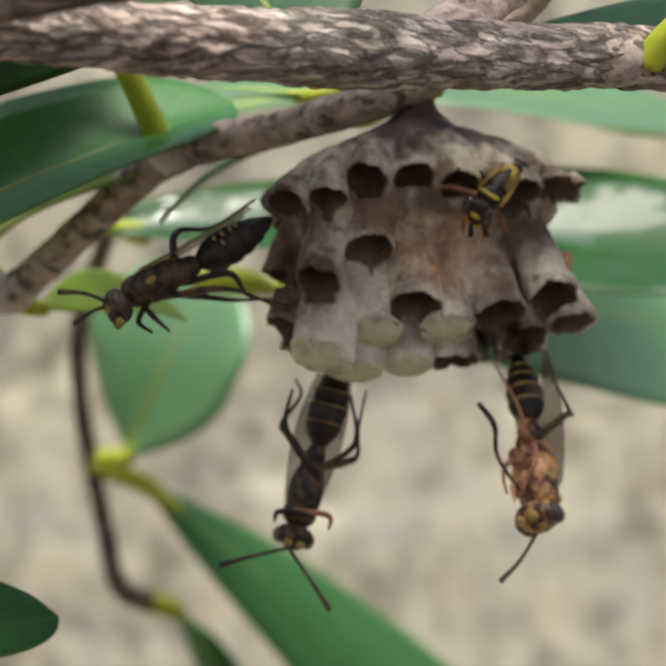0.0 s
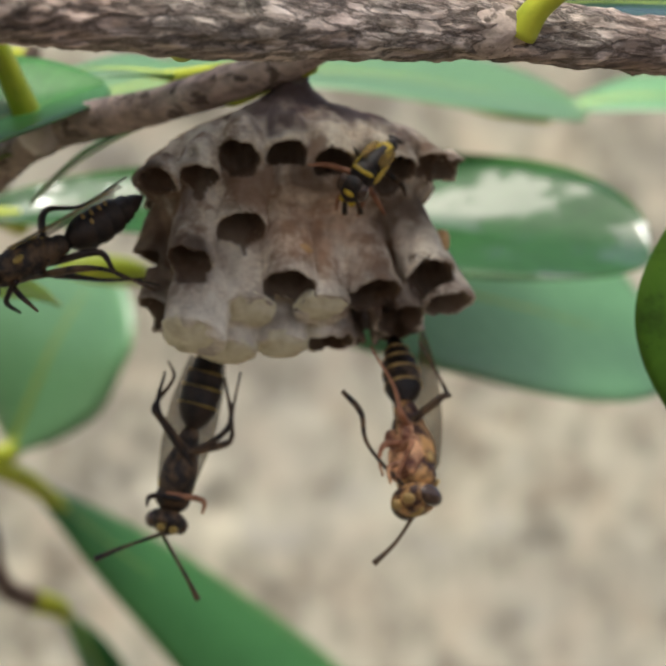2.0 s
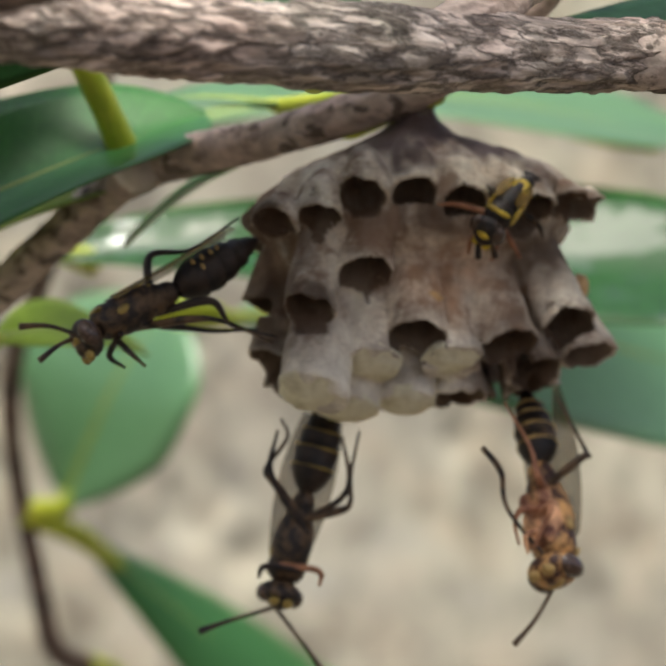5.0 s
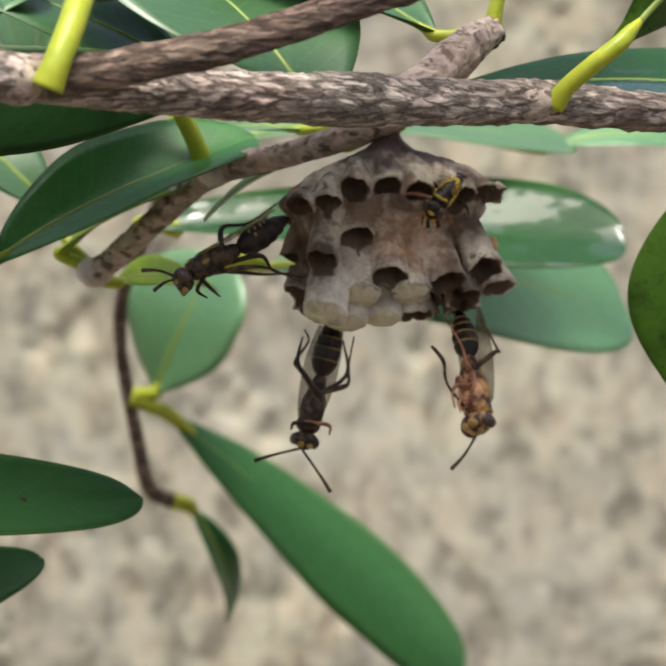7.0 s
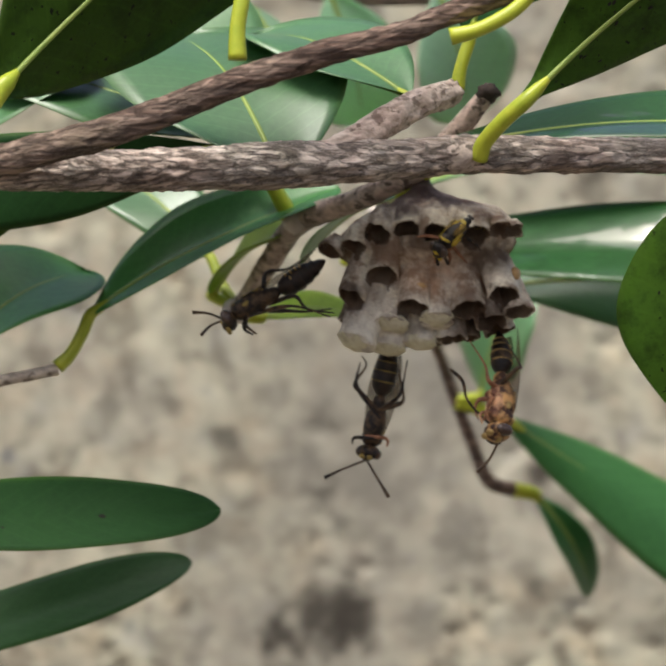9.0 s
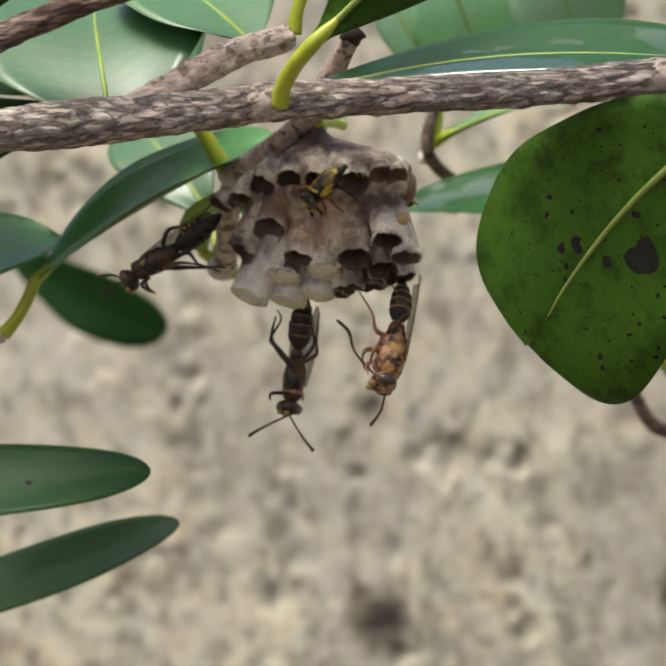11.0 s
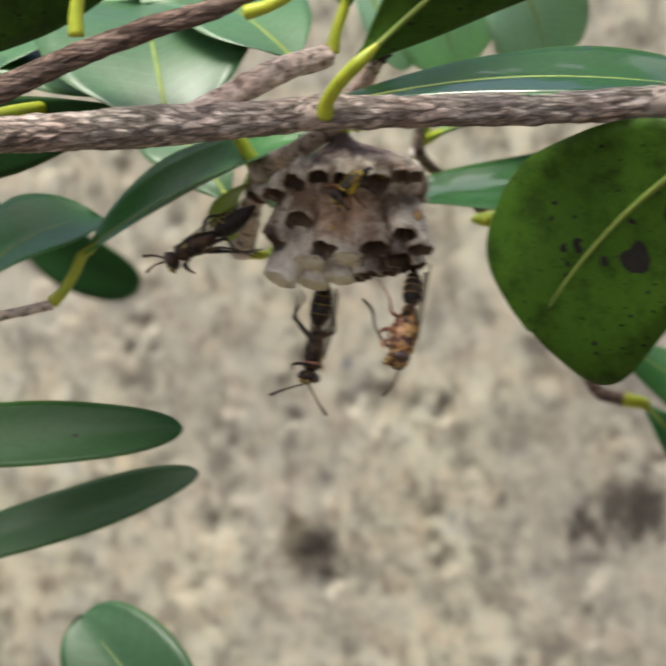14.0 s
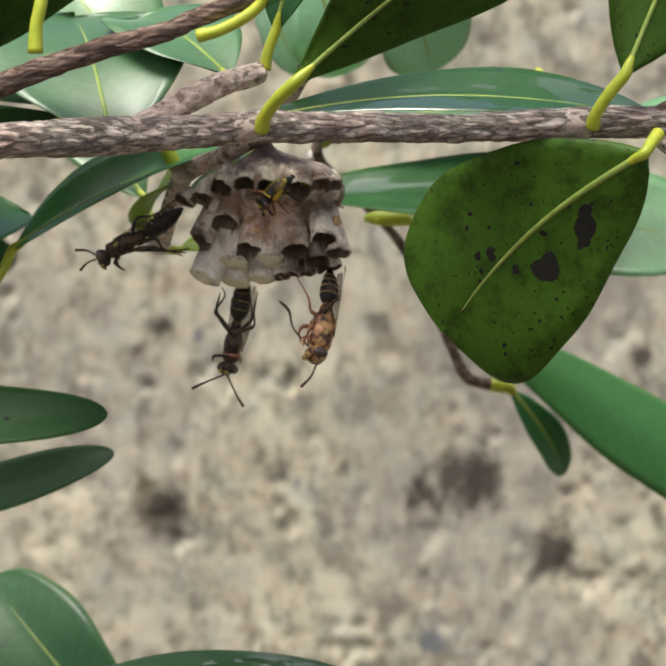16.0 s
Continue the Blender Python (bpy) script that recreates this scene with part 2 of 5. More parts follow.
STAINS = (
    ((-0.0369, -0.0495), 0.032, 0.42, (0.27, 0.25, 0.205)),
    ((-0.0187, -0.0101), 0.03, 0.5, (0.26, 0.24, 0.2)),
    ((0.0024, -0.0021), 0.02, 0.45, (0.26, 0.24, 0.2)),
    ((-0.0333, -0.0525), 0.008, 0.9, (0.045, 0.038, 0.028)),
    ((-0.0994, -0.0612), 0.008, 0.6, (0.045, 0.038, 0.028)),
    ((-0.0086, -0.0703), 0.008, 0.75, (0.045, 0.038, 0.028)),
    ((-0.0271, -0.0557), 0.007, 0.95, (0.045, 0.038, 0.028)),
    ((-0.1036, -0.0601), 0.007, 0.8, (0.11, 0.09, 0.055)),
    ((-0.0401, -0.0579), 0.006, 0.95, (0.045, 0.038, 0.028)),
    ((-0.0996, -0.0611), 0.005, 0.8, (0.045, 0.038, 0.028)),
    ((-0.0087, -0.0707), 0.005, 0.85, (0.045, 0.038, 0.028)),
    ((-0.0397, -0.056), 0.0045, 0.9, (0.045, 0.038, 0.028)),
    ((-0.0276, -0.0559), 0.0045, 0.9, (0.045, 0.038, 0.028)),
    ((0.0095, -0.0269), 0.0045, 0.9, (0.045, 0.038, 0.028)),
    ((-0.0388, -0.0551), 0.0045, 0.85, (0.045, 0.038, 0.028)),
    ((-0.0699, -0.0754), 0.004, 0.7, (0.045, 0.038, 0.028)),
    ((-0.0375, -0.0896), 0.004, 0.9, (0.16, 0.175, 0.185)),
    ((-0.0507, -0.0199), 0.004, 0.6, (0.045, 0.038, 0.028)),
    ((-0.0295, -0.0543), 0.004, 0.9, (0.045, 0.038, 0.028)),
    ((-0.0187, -0.0108), 0.004, 0.8, (0.045, 0.038, 0.028)),
    ((-0.0771, -0.0298), 0.0035, 0.7, (0.045, 0.038, 0.028)),
    ((0.0103, -0.0487), 0.0035, 0.5, (0.045, 0.038, 0.028)),
    ((-0.0583, -0.0514), 0.0032, 0.7, (0.045, 0.038, 0.028)),
    ((-0.0914, -0.0227), 0.003, 0.9, (0.16, 0.175, 0.185)),
    ((-0.069, -0.0552), 0.003, 0.8, (0.16, 0.175, 0.185)),
    ((-0.1004, -0.0199), 0.0028, 0.9, (0.045, 0.038, 0.028)),
    ((-0.0197, -0.0736), 0.0025, 0.95, (0.16, 0.175, 0.185)),
)
WALL = wall_material()
SOIL = plain("bare_soil", (0.035, 0.027, 0.018), (0.1, 0.078, 0.055), 25, 0.95, 0.01)


def paper_material(name, dark, mid, light, stains=False):
    mat, nt, bs = nodes_of(name)
    fibre = noise_node(nt, 1100, 6, 0.7, (1.0, 1.0, 2.2))
    patch = noise_node(nt, 210, 4, 0.65)
    bands = noise_node(nt, 300, 4, 0.65, (1.5, 1.5, 0.4))
    col = ramp(nt, patch.outputs[0], [(0.41, dark), (0.5, mid), (0.58, light)]).outputs[0]
    col = mix(nt, 0.45, col, ramp(nt, bands.outputs[0], [(0.4, dark), (0.6, light)]).outputs[0])
    col = mix(nt, 0.3, col, ramp(nt, fibre.outputs[0], [(0.36, dark), (0.64, light)]).outputs[0])
    if stains:
        brown = noise_node(nt, 150, 4, 0.6, (1.2, 1.2, 0.7))
        col = mix(nt, ramp(nt, brown.outputs[0], [(0.49, (0, 0, 0)), (0.57, (0.85, 0.85, 0.85))]).outputs[0], col, (0.24, 0.14, 0.085))
        # besides real stains, the shade in hollows and under mouths is tinted in
        for attr, tint, amount in (("tan", (0.78, 0.47, 0.28), 0.6), ("fresh", (0.84, 0.8, 0.68), 0.6), ("stain_shade", (0.1, 0.058, 0.036), 0.85), ("hollow_shade", (0.11, 0.066, 0.04), 0.85), ("varnish", (0.085, 0.055, 0.056), 0.9)):
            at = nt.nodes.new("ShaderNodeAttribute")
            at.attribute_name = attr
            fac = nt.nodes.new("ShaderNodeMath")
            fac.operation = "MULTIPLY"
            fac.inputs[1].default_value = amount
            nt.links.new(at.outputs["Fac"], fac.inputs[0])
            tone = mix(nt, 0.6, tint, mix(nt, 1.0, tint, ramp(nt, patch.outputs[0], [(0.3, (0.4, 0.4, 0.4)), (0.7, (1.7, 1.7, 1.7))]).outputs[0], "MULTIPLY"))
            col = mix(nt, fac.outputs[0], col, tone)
    nt.links.new(col, bs.inputs["Base Color"])
    bs.inputs["Roughness"].default_value = 0.86
    bump(nt, bs, fibre.outputs[0], 0.0004, 0.8)
    return mat


PAPER = paper_material("nest_paper", (0.25, 0.16, 0.11), (0.78, 0.64, 0.47), (0.96, 0.89, 0.74), True)
VARNISH = paper_material("nest_varnished_stalk", (0.04, 0.03, 0.03), (0.1, 0.075, 0.075), (0.22, 0.18, 0.17))
DROP = plain("dried_amber_drop", (0.4, 0.2, 0.06), (0.75, 0.5, 0.24), 500, 0.35, 0.0002)
CAP = paper_material("cocoon_cap_silk", (0.56, 0.5, 0.32), (0.78, 0.73, 0.52), (0.9, 0.86, 0.67))

W_DARK = plain("wasp_dark_cuticle", (0.005, 0.003, 0.0025), (0.03, 0.016, 0.009), 700, 0.55, 0.0004, spread=0.09)
W_BROWN = plain("wasp_brown_cuticle", (0.01, 0.006, 0.004), (0.11, 0.063, 0.028), 600, 0.6, 0.0004, spread=0.08)
W_RUST = plain("wasp_rusty_legs", (0.14, 0.045, 0.02), (0.52, 0.24, 0.12), 650, 0.5, 0.0002)
W_PINK = plain("wasp_pale_underside", (0.16, 0.05, 0.025), (0.82, 0.46, 0.24), 450, 0.5, 0.0003, spread=0.08)
W_AMBER = plain("wasp_amber_cuticle", (0.05, 0.016, 0.008), (0.62, 0.34, 0.12), 420, 0.5, 0.0004, spread=0.07)
W_YELLOW = plain("wasp_yellow_marking", (0.26, 0.16, 0.012), (0.74, 0.54, 0.04), 1000, 0.5)
W_DULL = plain("wasp_dull_yellow_marking", (0.1, 0.06, 0.015), (0.42, 0.3, 0.06), 1000, 0.5)
W_TAN = plain("wasp_tan_band", (0.2, 0.11, 0.03), (0.55, 0.38, 0.13), 900, 0.5)
W_EYE = plain("wasp_eye", (0.03, 0.017, 0.012), (0.12, 0.07, 0.045), 2500, 0.25, 0.0, 0.4)


def wing_material():
    mat, nt, bs = nodes_of("wasp_amber_wing")
    nz = noise_node(nt, 700, 4, 0.6, (0.5, 2, 1))
    nt.links.new(ramp(nt, nz.outputs[0], [(0.4, (0.13, 0.075, 0.018)), (0.6, (0.34, 0.22, 0.06))]).outputs[0], bs.inputs["Base Color"])
    bs.inputs["Roughness"].default_value, bs.inputs["Alpha"].default_value = 0.5, 0.45
    bs.inputs["Specular IOR Level"].default_value = 0.2
    return mat


WING = wing_material()


# ---- mesh helpers (all lengths in millimetres) ----
MM = 0.001
PLACE = {}


def thing(name, at, label, category, group="", kind=""):
    ob = new(name)
    ob.empty_display_size = 0.002
    ob.location = Vector(at) * MM
    PLACE[ob] = Matrix.Translation(Vector(at) * MM)
    return tagged(ob, label, category, group, kind)


def mesh_of(name, verts, faces, mats, index=None, smooth=True):
    me = bpy.data.meshes.new(name)
    me.from_pydata([tuple(v) for v in verts], [], faces)
    for m in mats if isinstance(mats, (list, tuple)) else [mats]:
        me.materials.append(m)
    if index is not None:
        me.polygons.foreach_set("material_index", index)
    if smooth:
        me.polygons.foreach_set("use_smooth", [True] * len(me.polygons))
    me.update()
    return me


def part(name, geo, mats, parent, label="", at=None, smooth=True):
    """geo: verts in millimetres of the world, faces and, as an option, material indices. The part's origin lies at its first vertex or at."""
    verts, faces = geo[0], geo[1]
    at = Vector(at if at is not None else verts[0])
    me = mesh_of(name, [(Vector(v) - at) * MM for v in verts], faces, mats, geo[2] if len(geo) > 2 else None, smooth)
    ob = new(name, me)
    ob.parent = parent
    ob.matrix_basis = PLACE[parent].inverted() @ Matrix.Translation(at * MM)
    PLACE[ob] = Matrix.Translation(at * MM)
    return tagged(ob, label)


def join(*geos):
    verts, faces, idx = [], [], []
    for g in geos:
        o = len(verts)
        verts += list(g[0])
        faces += [tuple(i + o for i in f) for f in g[1]]
        idx += list(g[2]) if len(g) > 2 else [0] * len(g[1])
    return verts, faces, idx


def hash_noise(p, seed=0):
    """Smooth value noise for an array of points, from -1 to 1."""
    i = np.floor(p).astype(np.int64)
    f = p - i
    f = f * f * (3 - 2 * f)
    out = np.zeros(len(p))
    for dx in (0, 1):
        for dy in (0, 1):
            for dz in (0, 1):
                h = (i[:, 0] + dx) * 374761393 + (i[:, 1] + dy) * 668265263 + (i[:, 2] + dz) * 2147483647 + seed * 974711
                h = (h ^ (h >> 13)) * 1274126177
                h = ((h ^ (h >> 16)) & 0xFFFF) / 32767.5 - 1
                w = (f[:, 0] if dx else 1 - f[:, 0]) * (f[:, 1] if dy else 1 - f[:, 1]) * (f[:, 2] if dz else 1 - f[:, 2])
                out += h * w
    return out


def spline(points, n):
    """Catmull-Rom points through the given ones."""
    p = [Vector(q) for q in points]
    p = [p[0] * 2 - p[1]] + p + [p[-1] * 2 - p[-2]]
    out, segs = [], len(p) - 3
    for k in range(n + 1):
        u = k / n * segs
        i = min(int(u), segs - 1)
        t = u - i
        a, b, c, d = p[i:i + 4]
        out.append(0.5 * ((2 * b) + (c - a) * t + (2 * a - 5 * b + 4 * c - d) * t * t + (3 * b - a - 3 * c + d) * t ** 3))
    return out


def tube(points, radii, sides=12, n=None, flat=1.0, closed=True, rough=0.0, seed=0, grain=(3.0, 0.7)):
    """A round stick through points. radii: one for each point. rough: height of the bark's flakes."""
    n = n or (len(points) - 1) * 6
    axis = spline(points, n) if len(points) > 2 else [Vector(points[0]).lerp(Vector(points[-1]), k / n) for k in range(n + 1)]
    verts, faces = [], []
    side = None
    along = 0.0
    for k, c in enumerate(axis):
        tan = (axis[min(k + 1, n)] - axis[max(k - 1, 0)]).normalized()
        if side is None:
            side = tan.orthogonal().normalized()
        side = (side - tan * side.dot(tan)).normalized()
        up = tan.cross(side)
        u = k / n * (len(radii) - 1)
        i = min(int(u), len(radii) - 2)
        r = radii[i] + (radii[i + 1] - radii[i]) * (u - i)
        if k:
            along += (c - axis[k - 1]).length
        ring = [r] * sides
        if rough:
            ang = np.arange(sides) / sides * 2 * np.pi
            q = np.stack([np.full(sides, along / grain[0]), np.cos(ang) * r / grain[1], np.sin(ang) * r / grain[1]], 1)
            nz = hash_noise(q, seed) * 0.6 + hash_noise(q * 2.1 + 7, seed) * 0.4
            step = nz * 3.2
            low = np.floor(step)
            flake = (low + np.clip((step - low) / 0.3, 0, 1)) / 2.0
            lump = hash_noise(np.stack([np.full(sides, along / 9), np.cos(ang), np.sin(ang)], 1), seed + 3)
            ring = r + rough * flake + 0.35 * rough * lump
        for s in range(sides):
            a = s / sides * 2 * math.pi
            verts.append(c + (side * math.cos(a) + up * math.sin(a) * flat) * float(ring[s]))
    for k in range(n):
        for s in range(sides):
            s2 = (s + 1) % sides
            faces.append((k * sides + s, k * sides + s2, (k + 1) * sides + s2, (k + 1) * sides + s))
    if closed:
        for base, c, flip in ((0, axis[0], True), (n * sides, axis[-1], False)):
            o = len(verts)
            verts.append(c)
            for s in range(sides):
                f = (base + s, base + (s + 1) % sides, o)
                faces.append(f[::-1] if flip else f)
    return verts, faces


def ball(center, radii, rot=None, seg=14, rings=9, lump=0.0, seed=0):
    rot = rot or Matrix.Identity(3)
    verts, faces = [], []
    for i in range(rings + 1):
        th = math.pi * i / rings
        for j in range(seg):
            ph = 2 * math.pi * j / seg
            d = Vector((math.cos(th), math.sin(th) * math.cos(ph), math.sin(th) * math.sin(ph)))
            k = 1 + lump * noise.noise(d * 2.3 + Vector((seed, 0, 0)))
            verts.append(Vector(center) + rot @ Vector((d.x * radii[0], d.y * radii[1], d.z * radii[2])) * k)
    for i in range(rings):
        for j in range(seg):
            j2 = (j + 1) % seg
            faces.append((i * seg + j, i * seg + j2, (i + 1) * seg + j2, (i + 1) * seg + j))
    return verts, faces


# ---- leaves ----
def leaf(branch, base, tip, width, face, top=None, under=None, fold=0.18, bend=0.08, blunt=0.5, wave=0.03, stalk=(), stalk_r=1.0,
         label="", rib=0.75, bites=(), blots=(), notch=0.0, seed=1, thick=0.45, sway=0.0, rise=0.85):
    """A leathery leaf from base to tip. face: the way its upper side looks. fold: lift of the margins over the midrib; bend: droop of
    the tip; blunt: 0 pointed, 1 broad near the tip; stalk: points of the petiole up to the base."""
    base, tip, n_up = Vector(base), Vector(tip), Vector(face)
    ax = tip - base
    length = ax.length
    ax.normalize()
    n_up = (n_up - ax * n_up.dot(ax)).normalized()
    side = ax.cross(n_up)
    nu, nv = 40, 10
    rnd = random.Random(seed)
    ph = [rnd.uniform(0, 6.28) for _ in range(4)]
    top_v, bot_v, us, vs = [], [], [], []
    tipr = 0.75 - 0.45 * blunt
    peak = rise / (rise + tipr)
    for i in range(nu + 1):
        u = 1 - (1 - i / nu) ** 1.7
        prof = (u / peak) ** rise * ((1 - u) / (1 - peak)) ** tipr
        prof = max(prof, 0.035 if u < 0.5 else 0.0)
        for j in range(nv + 1):
            v = j / nv * 2 - 1
            half = width / 2 * prof * (1 + 0.018 * math.sin(5 * u * 3.1 + ph[0] + (v > 0) * 2))
            for b_u, b_side, b_r in bites:
                if b_side * v > 0:
                    half *= 1 - b_r * math.exp(-((u - b_u) / 0.06) ** 2)
            lift = fold * abs(v) ** 1.3 * half + wave * width * math.sin(7 * u + ph[1] + 2.2 * v) * abs(v)
            drop = bend * length * 4 * u * (1 - u) + 0.02 * width * math.sin(4 * u + ph[2]) * u * (1 - u) * 4
            p = base + ax * (u * length * (1 - notch * u ** 6 * math.exp(-(v / 0.22) ** 2))) + side * (v * half + sway * length * math.sin(math.pi * u)) + n_up * (lift + drop)
            groove = 0.12 * math.exp(-(v / 0.07) ** 2)
            th = thick * (0.25 + 0.75 * (1 - v * v)) * (0.4 + 0.6 * min(1, prof * 2))
            top_v.append(p + n_up * (th / 2 - groove))
            bot_v.append(p - n_up * (th / 2))
            us.append(u)
            vs.append(v)
    verts = top_v + bot_v
    o, w = len(top_v), nv + 1
    faces, idx = [], []
    for i in range(nu):
        for j in range(nv):
            a, b, c, d = i * w + j, i * w + j + 1, (i + 1) * w + j + 1, (i + 1) * w + j
            faces += [(a, b, c, d), (o + d, o + c, o + b, o + a)]
            idx += [0, 1]
        for j, flip in ((0, False), (nv, True)):
            a, d = i * w + j, (i + 1) * w + j
            f = (a, d, o + d, o + a)
            faces.append(f[::-1] if flip else f)
            idx.append(0)
    ob = part("leaf", (verts, faces, idx), [top or LEAF_TOP, under or LEAF_UNDER], branch, label, at=base)
    for name, vals in (("leaf_along", us), ("leaf_across", vs)):
        ob.data.attributes.new(name, "FLOAT", "POINT").data.foreach_set("value", vals + vals)
    if rib:
        mid = nv // 2
        line = [(top_v[i * w + mid] + bot_v[i * w + mid]) / 2 for i in range(0, nu - 2, 4)]
        part("midrib", tube(line, [0.75 * rib, 0.55 * rib, 0.4 * rib, 0.25 * rib, 0.12 * rib], 8, 28, flat=1.0), MIDRIB, ob, at=base)
    # black blotches: thin crusts on the side that shows them
    for k, (bu, bv, br, low) in enumerate(blots):
        grid = bot_v if low else top_v
        rr = random.Random(seed * 50 + k)
        wob = [rr.uniform(0.55, 1.25) for _ in range(7)]
        ring_v, ring_f = [], []
        for q in range(4):
            for s in range(14):
                a = s / 14 * 2 * math.pi
                f = s / 2
                edge = br * (wob[int(f) % 7] * (1 - f % 1) + wob[(int(f) + 1) % 7] * (f % 1)) * q / 3
                u = min(0.98, max(0.02, bu + edge * math.cos(a) / length))
                gi = nu * (1 - (1 - u) ** (1 / 1.7))
                gj = min(nv - 0.01, max(0.0, (bv + edge * math.sin(a) / (width / 2) + 1) / 2 * nv))
                i0, j0 = min(int(gi), nu - 1), int(gj)
                fi, fj = gi - i0, gj - j0
                p = grid[i0 * w + j0].lerp(grid[i0 * w + j0 + 1], fj).lerp(grid[(i0 + 1) * w + j0].lerp(grid[(i0 + 1) * w + j0 + 1], fj), fi)
                ring_v.append(p + n_up * (-1 if low else 1) * (0.12 - 0.1 * q / 3))
        for q in range(3):
            for s in range(14):
                s2 = (s + 1) % 14
                f = (q * 14 + s, q * 14 + s2, (q + 1) * 14 + s2, (q + 1) * 14 + s)
                ring_f.append(f if low else f[::-1])
        part("blotch", (ring_v, ring_f), BLOT, ob, "black blotch")
    if stalk:
        middle = [(top_v[i * w + nv // 2] + bot_v[i * w + nv // 2]) / 2 for i in (1, 2)]
        part("petiole", tube([*stalk, base, *middle], [stalk_r * 1.2] + [stalk_r] * len(stalk) + [stalk_r * 0.8, 0.45], 12, 26), PETIOLE, ob, at=stalk[0])
    return ob


def twig(branch, points, radii, bark=None, rough=0.32, sides=64, step=0.3, seed=1, name="twig", label=""):
    length = sum((Vector(a) - Vector(b)).length for a, b in zip(points, points[1:]))
    return part(name, tube(points, radii, sides, int(length / step), rough=rough, seed=seed), bark or BARK, branch, label, at=points[0])


# ---- the wall behind ----
def build_wall():
    xs = np.concatenate([[-3000, -1500, -600], np.arange(-232, 177, 0.9), [700, 1500, 3000]])
    zs = np.concatenate([[-1200, -800], np.arange(-150, 97, 0.9), [120, 140]])
    gx, gz = np.meshgrid(xs, zs)
    p = np.stack([gx.ravel(), gz.ravel() * 0 + 3.0, gz.ravel()], 1)
    d = np.zeros(len(p))
    for size, amp, seed in ((40, 1.0, 1), (15, 0.35, 2)):
        d += hash_noise(p / size, seed) * amp
    # pebbly lumps, each round its own centre, with gaps left between them
    for size, amp, seed in ((6.0, 0.25, 11), (3.2, 0.13, 12)):
        cx, cz = np.floor(p[:, 0] / size), np.floor(p[:, 2] / (size * 1.15))
        best = np.zeros(len(p))
        for ix in (-1, 0, 1):
            for iz in (-1, 0, 1):
                cell = np.stack([cx + ix, cx * 0, cz + iz], 1)
                jx, jz, hh = (hash_noise(cell, seed * 7 + k) for k in (1, 2, 3))
                dx = p[:, 0] - (cell[:, 0] + 0.5 + 0.4 * jx) * size
                dz = p[:, 2] - (cell[:, 2] + 0.5 + 0.4 * jz) * size * 1.15
                rad = size * (0.66 + 0.25 * hh)
                best = np.maximum(best, np.clip(1 - (dx * dx + dz * dz) / rad ** 2, 0, 1) * (0.6 + 0.4 * hh))
        d += amp * best
    pits = hash_noise(p / (6.5, 1, 11.0), 9) * 0.65 + hash_noise(p / 2.6, 19) * 0.35
    d -= np.clip(pits - 0.28, 0, 1) ** 1.3 * 3.2
    inside = (np.abs(gx.ravel() + 28) < 202) & (gz.ravel() > -148) & (gz.ravel() < 94)
    d = np.where(inside, d, 0)
    Y0 = 268.0
    verts = [(x, Y0 - h, z) for (x, _, z), h in zip(p, d)]
    nx, nz = len(xs), len(zs)
    faces = [(j * nx + i, j * nx + i + 1, (j + 1) * nx + i + 1, (j + 1) * nx + i) for j in range(nz - 1) for i in range(nx - 1)]
    o = len(verts)
    verts += [(x, Y0 + 200, z) for z in (-1200, 140) for x in (-3000, 3000)]
    tl, tr = (nz - 1) * nx, nz * nx - 1
    faces += [(o + 1, o, o + 2, o + 3), (tl, tr, o + 3, o + 2), (nx - 1, 0, o, o + 1), (0, tl, o + 2, o), (tr, nx - 1, o + 1, o + 3)]
    ob = new("wall_north", mesh_of("wall_north", [Vector(v) * MM for v in verts], faces, WALL))
    tagged(ob, "rough lumpy beige rendered wall with grey stains and dark pits", "wall", kind="structure")
    g = 60.0
    ground = new("ground", mesh_of("ground", [(-g, -g, -1.2), (g, -g, -1.2), (g, g, -1.2), (-g, g, -1.2)], [(0, 1, 2, 3)], SOIL))
    tagged(ground, "bare brown soil at the foot of the wall", "ground", kind="structure")


build_wall()


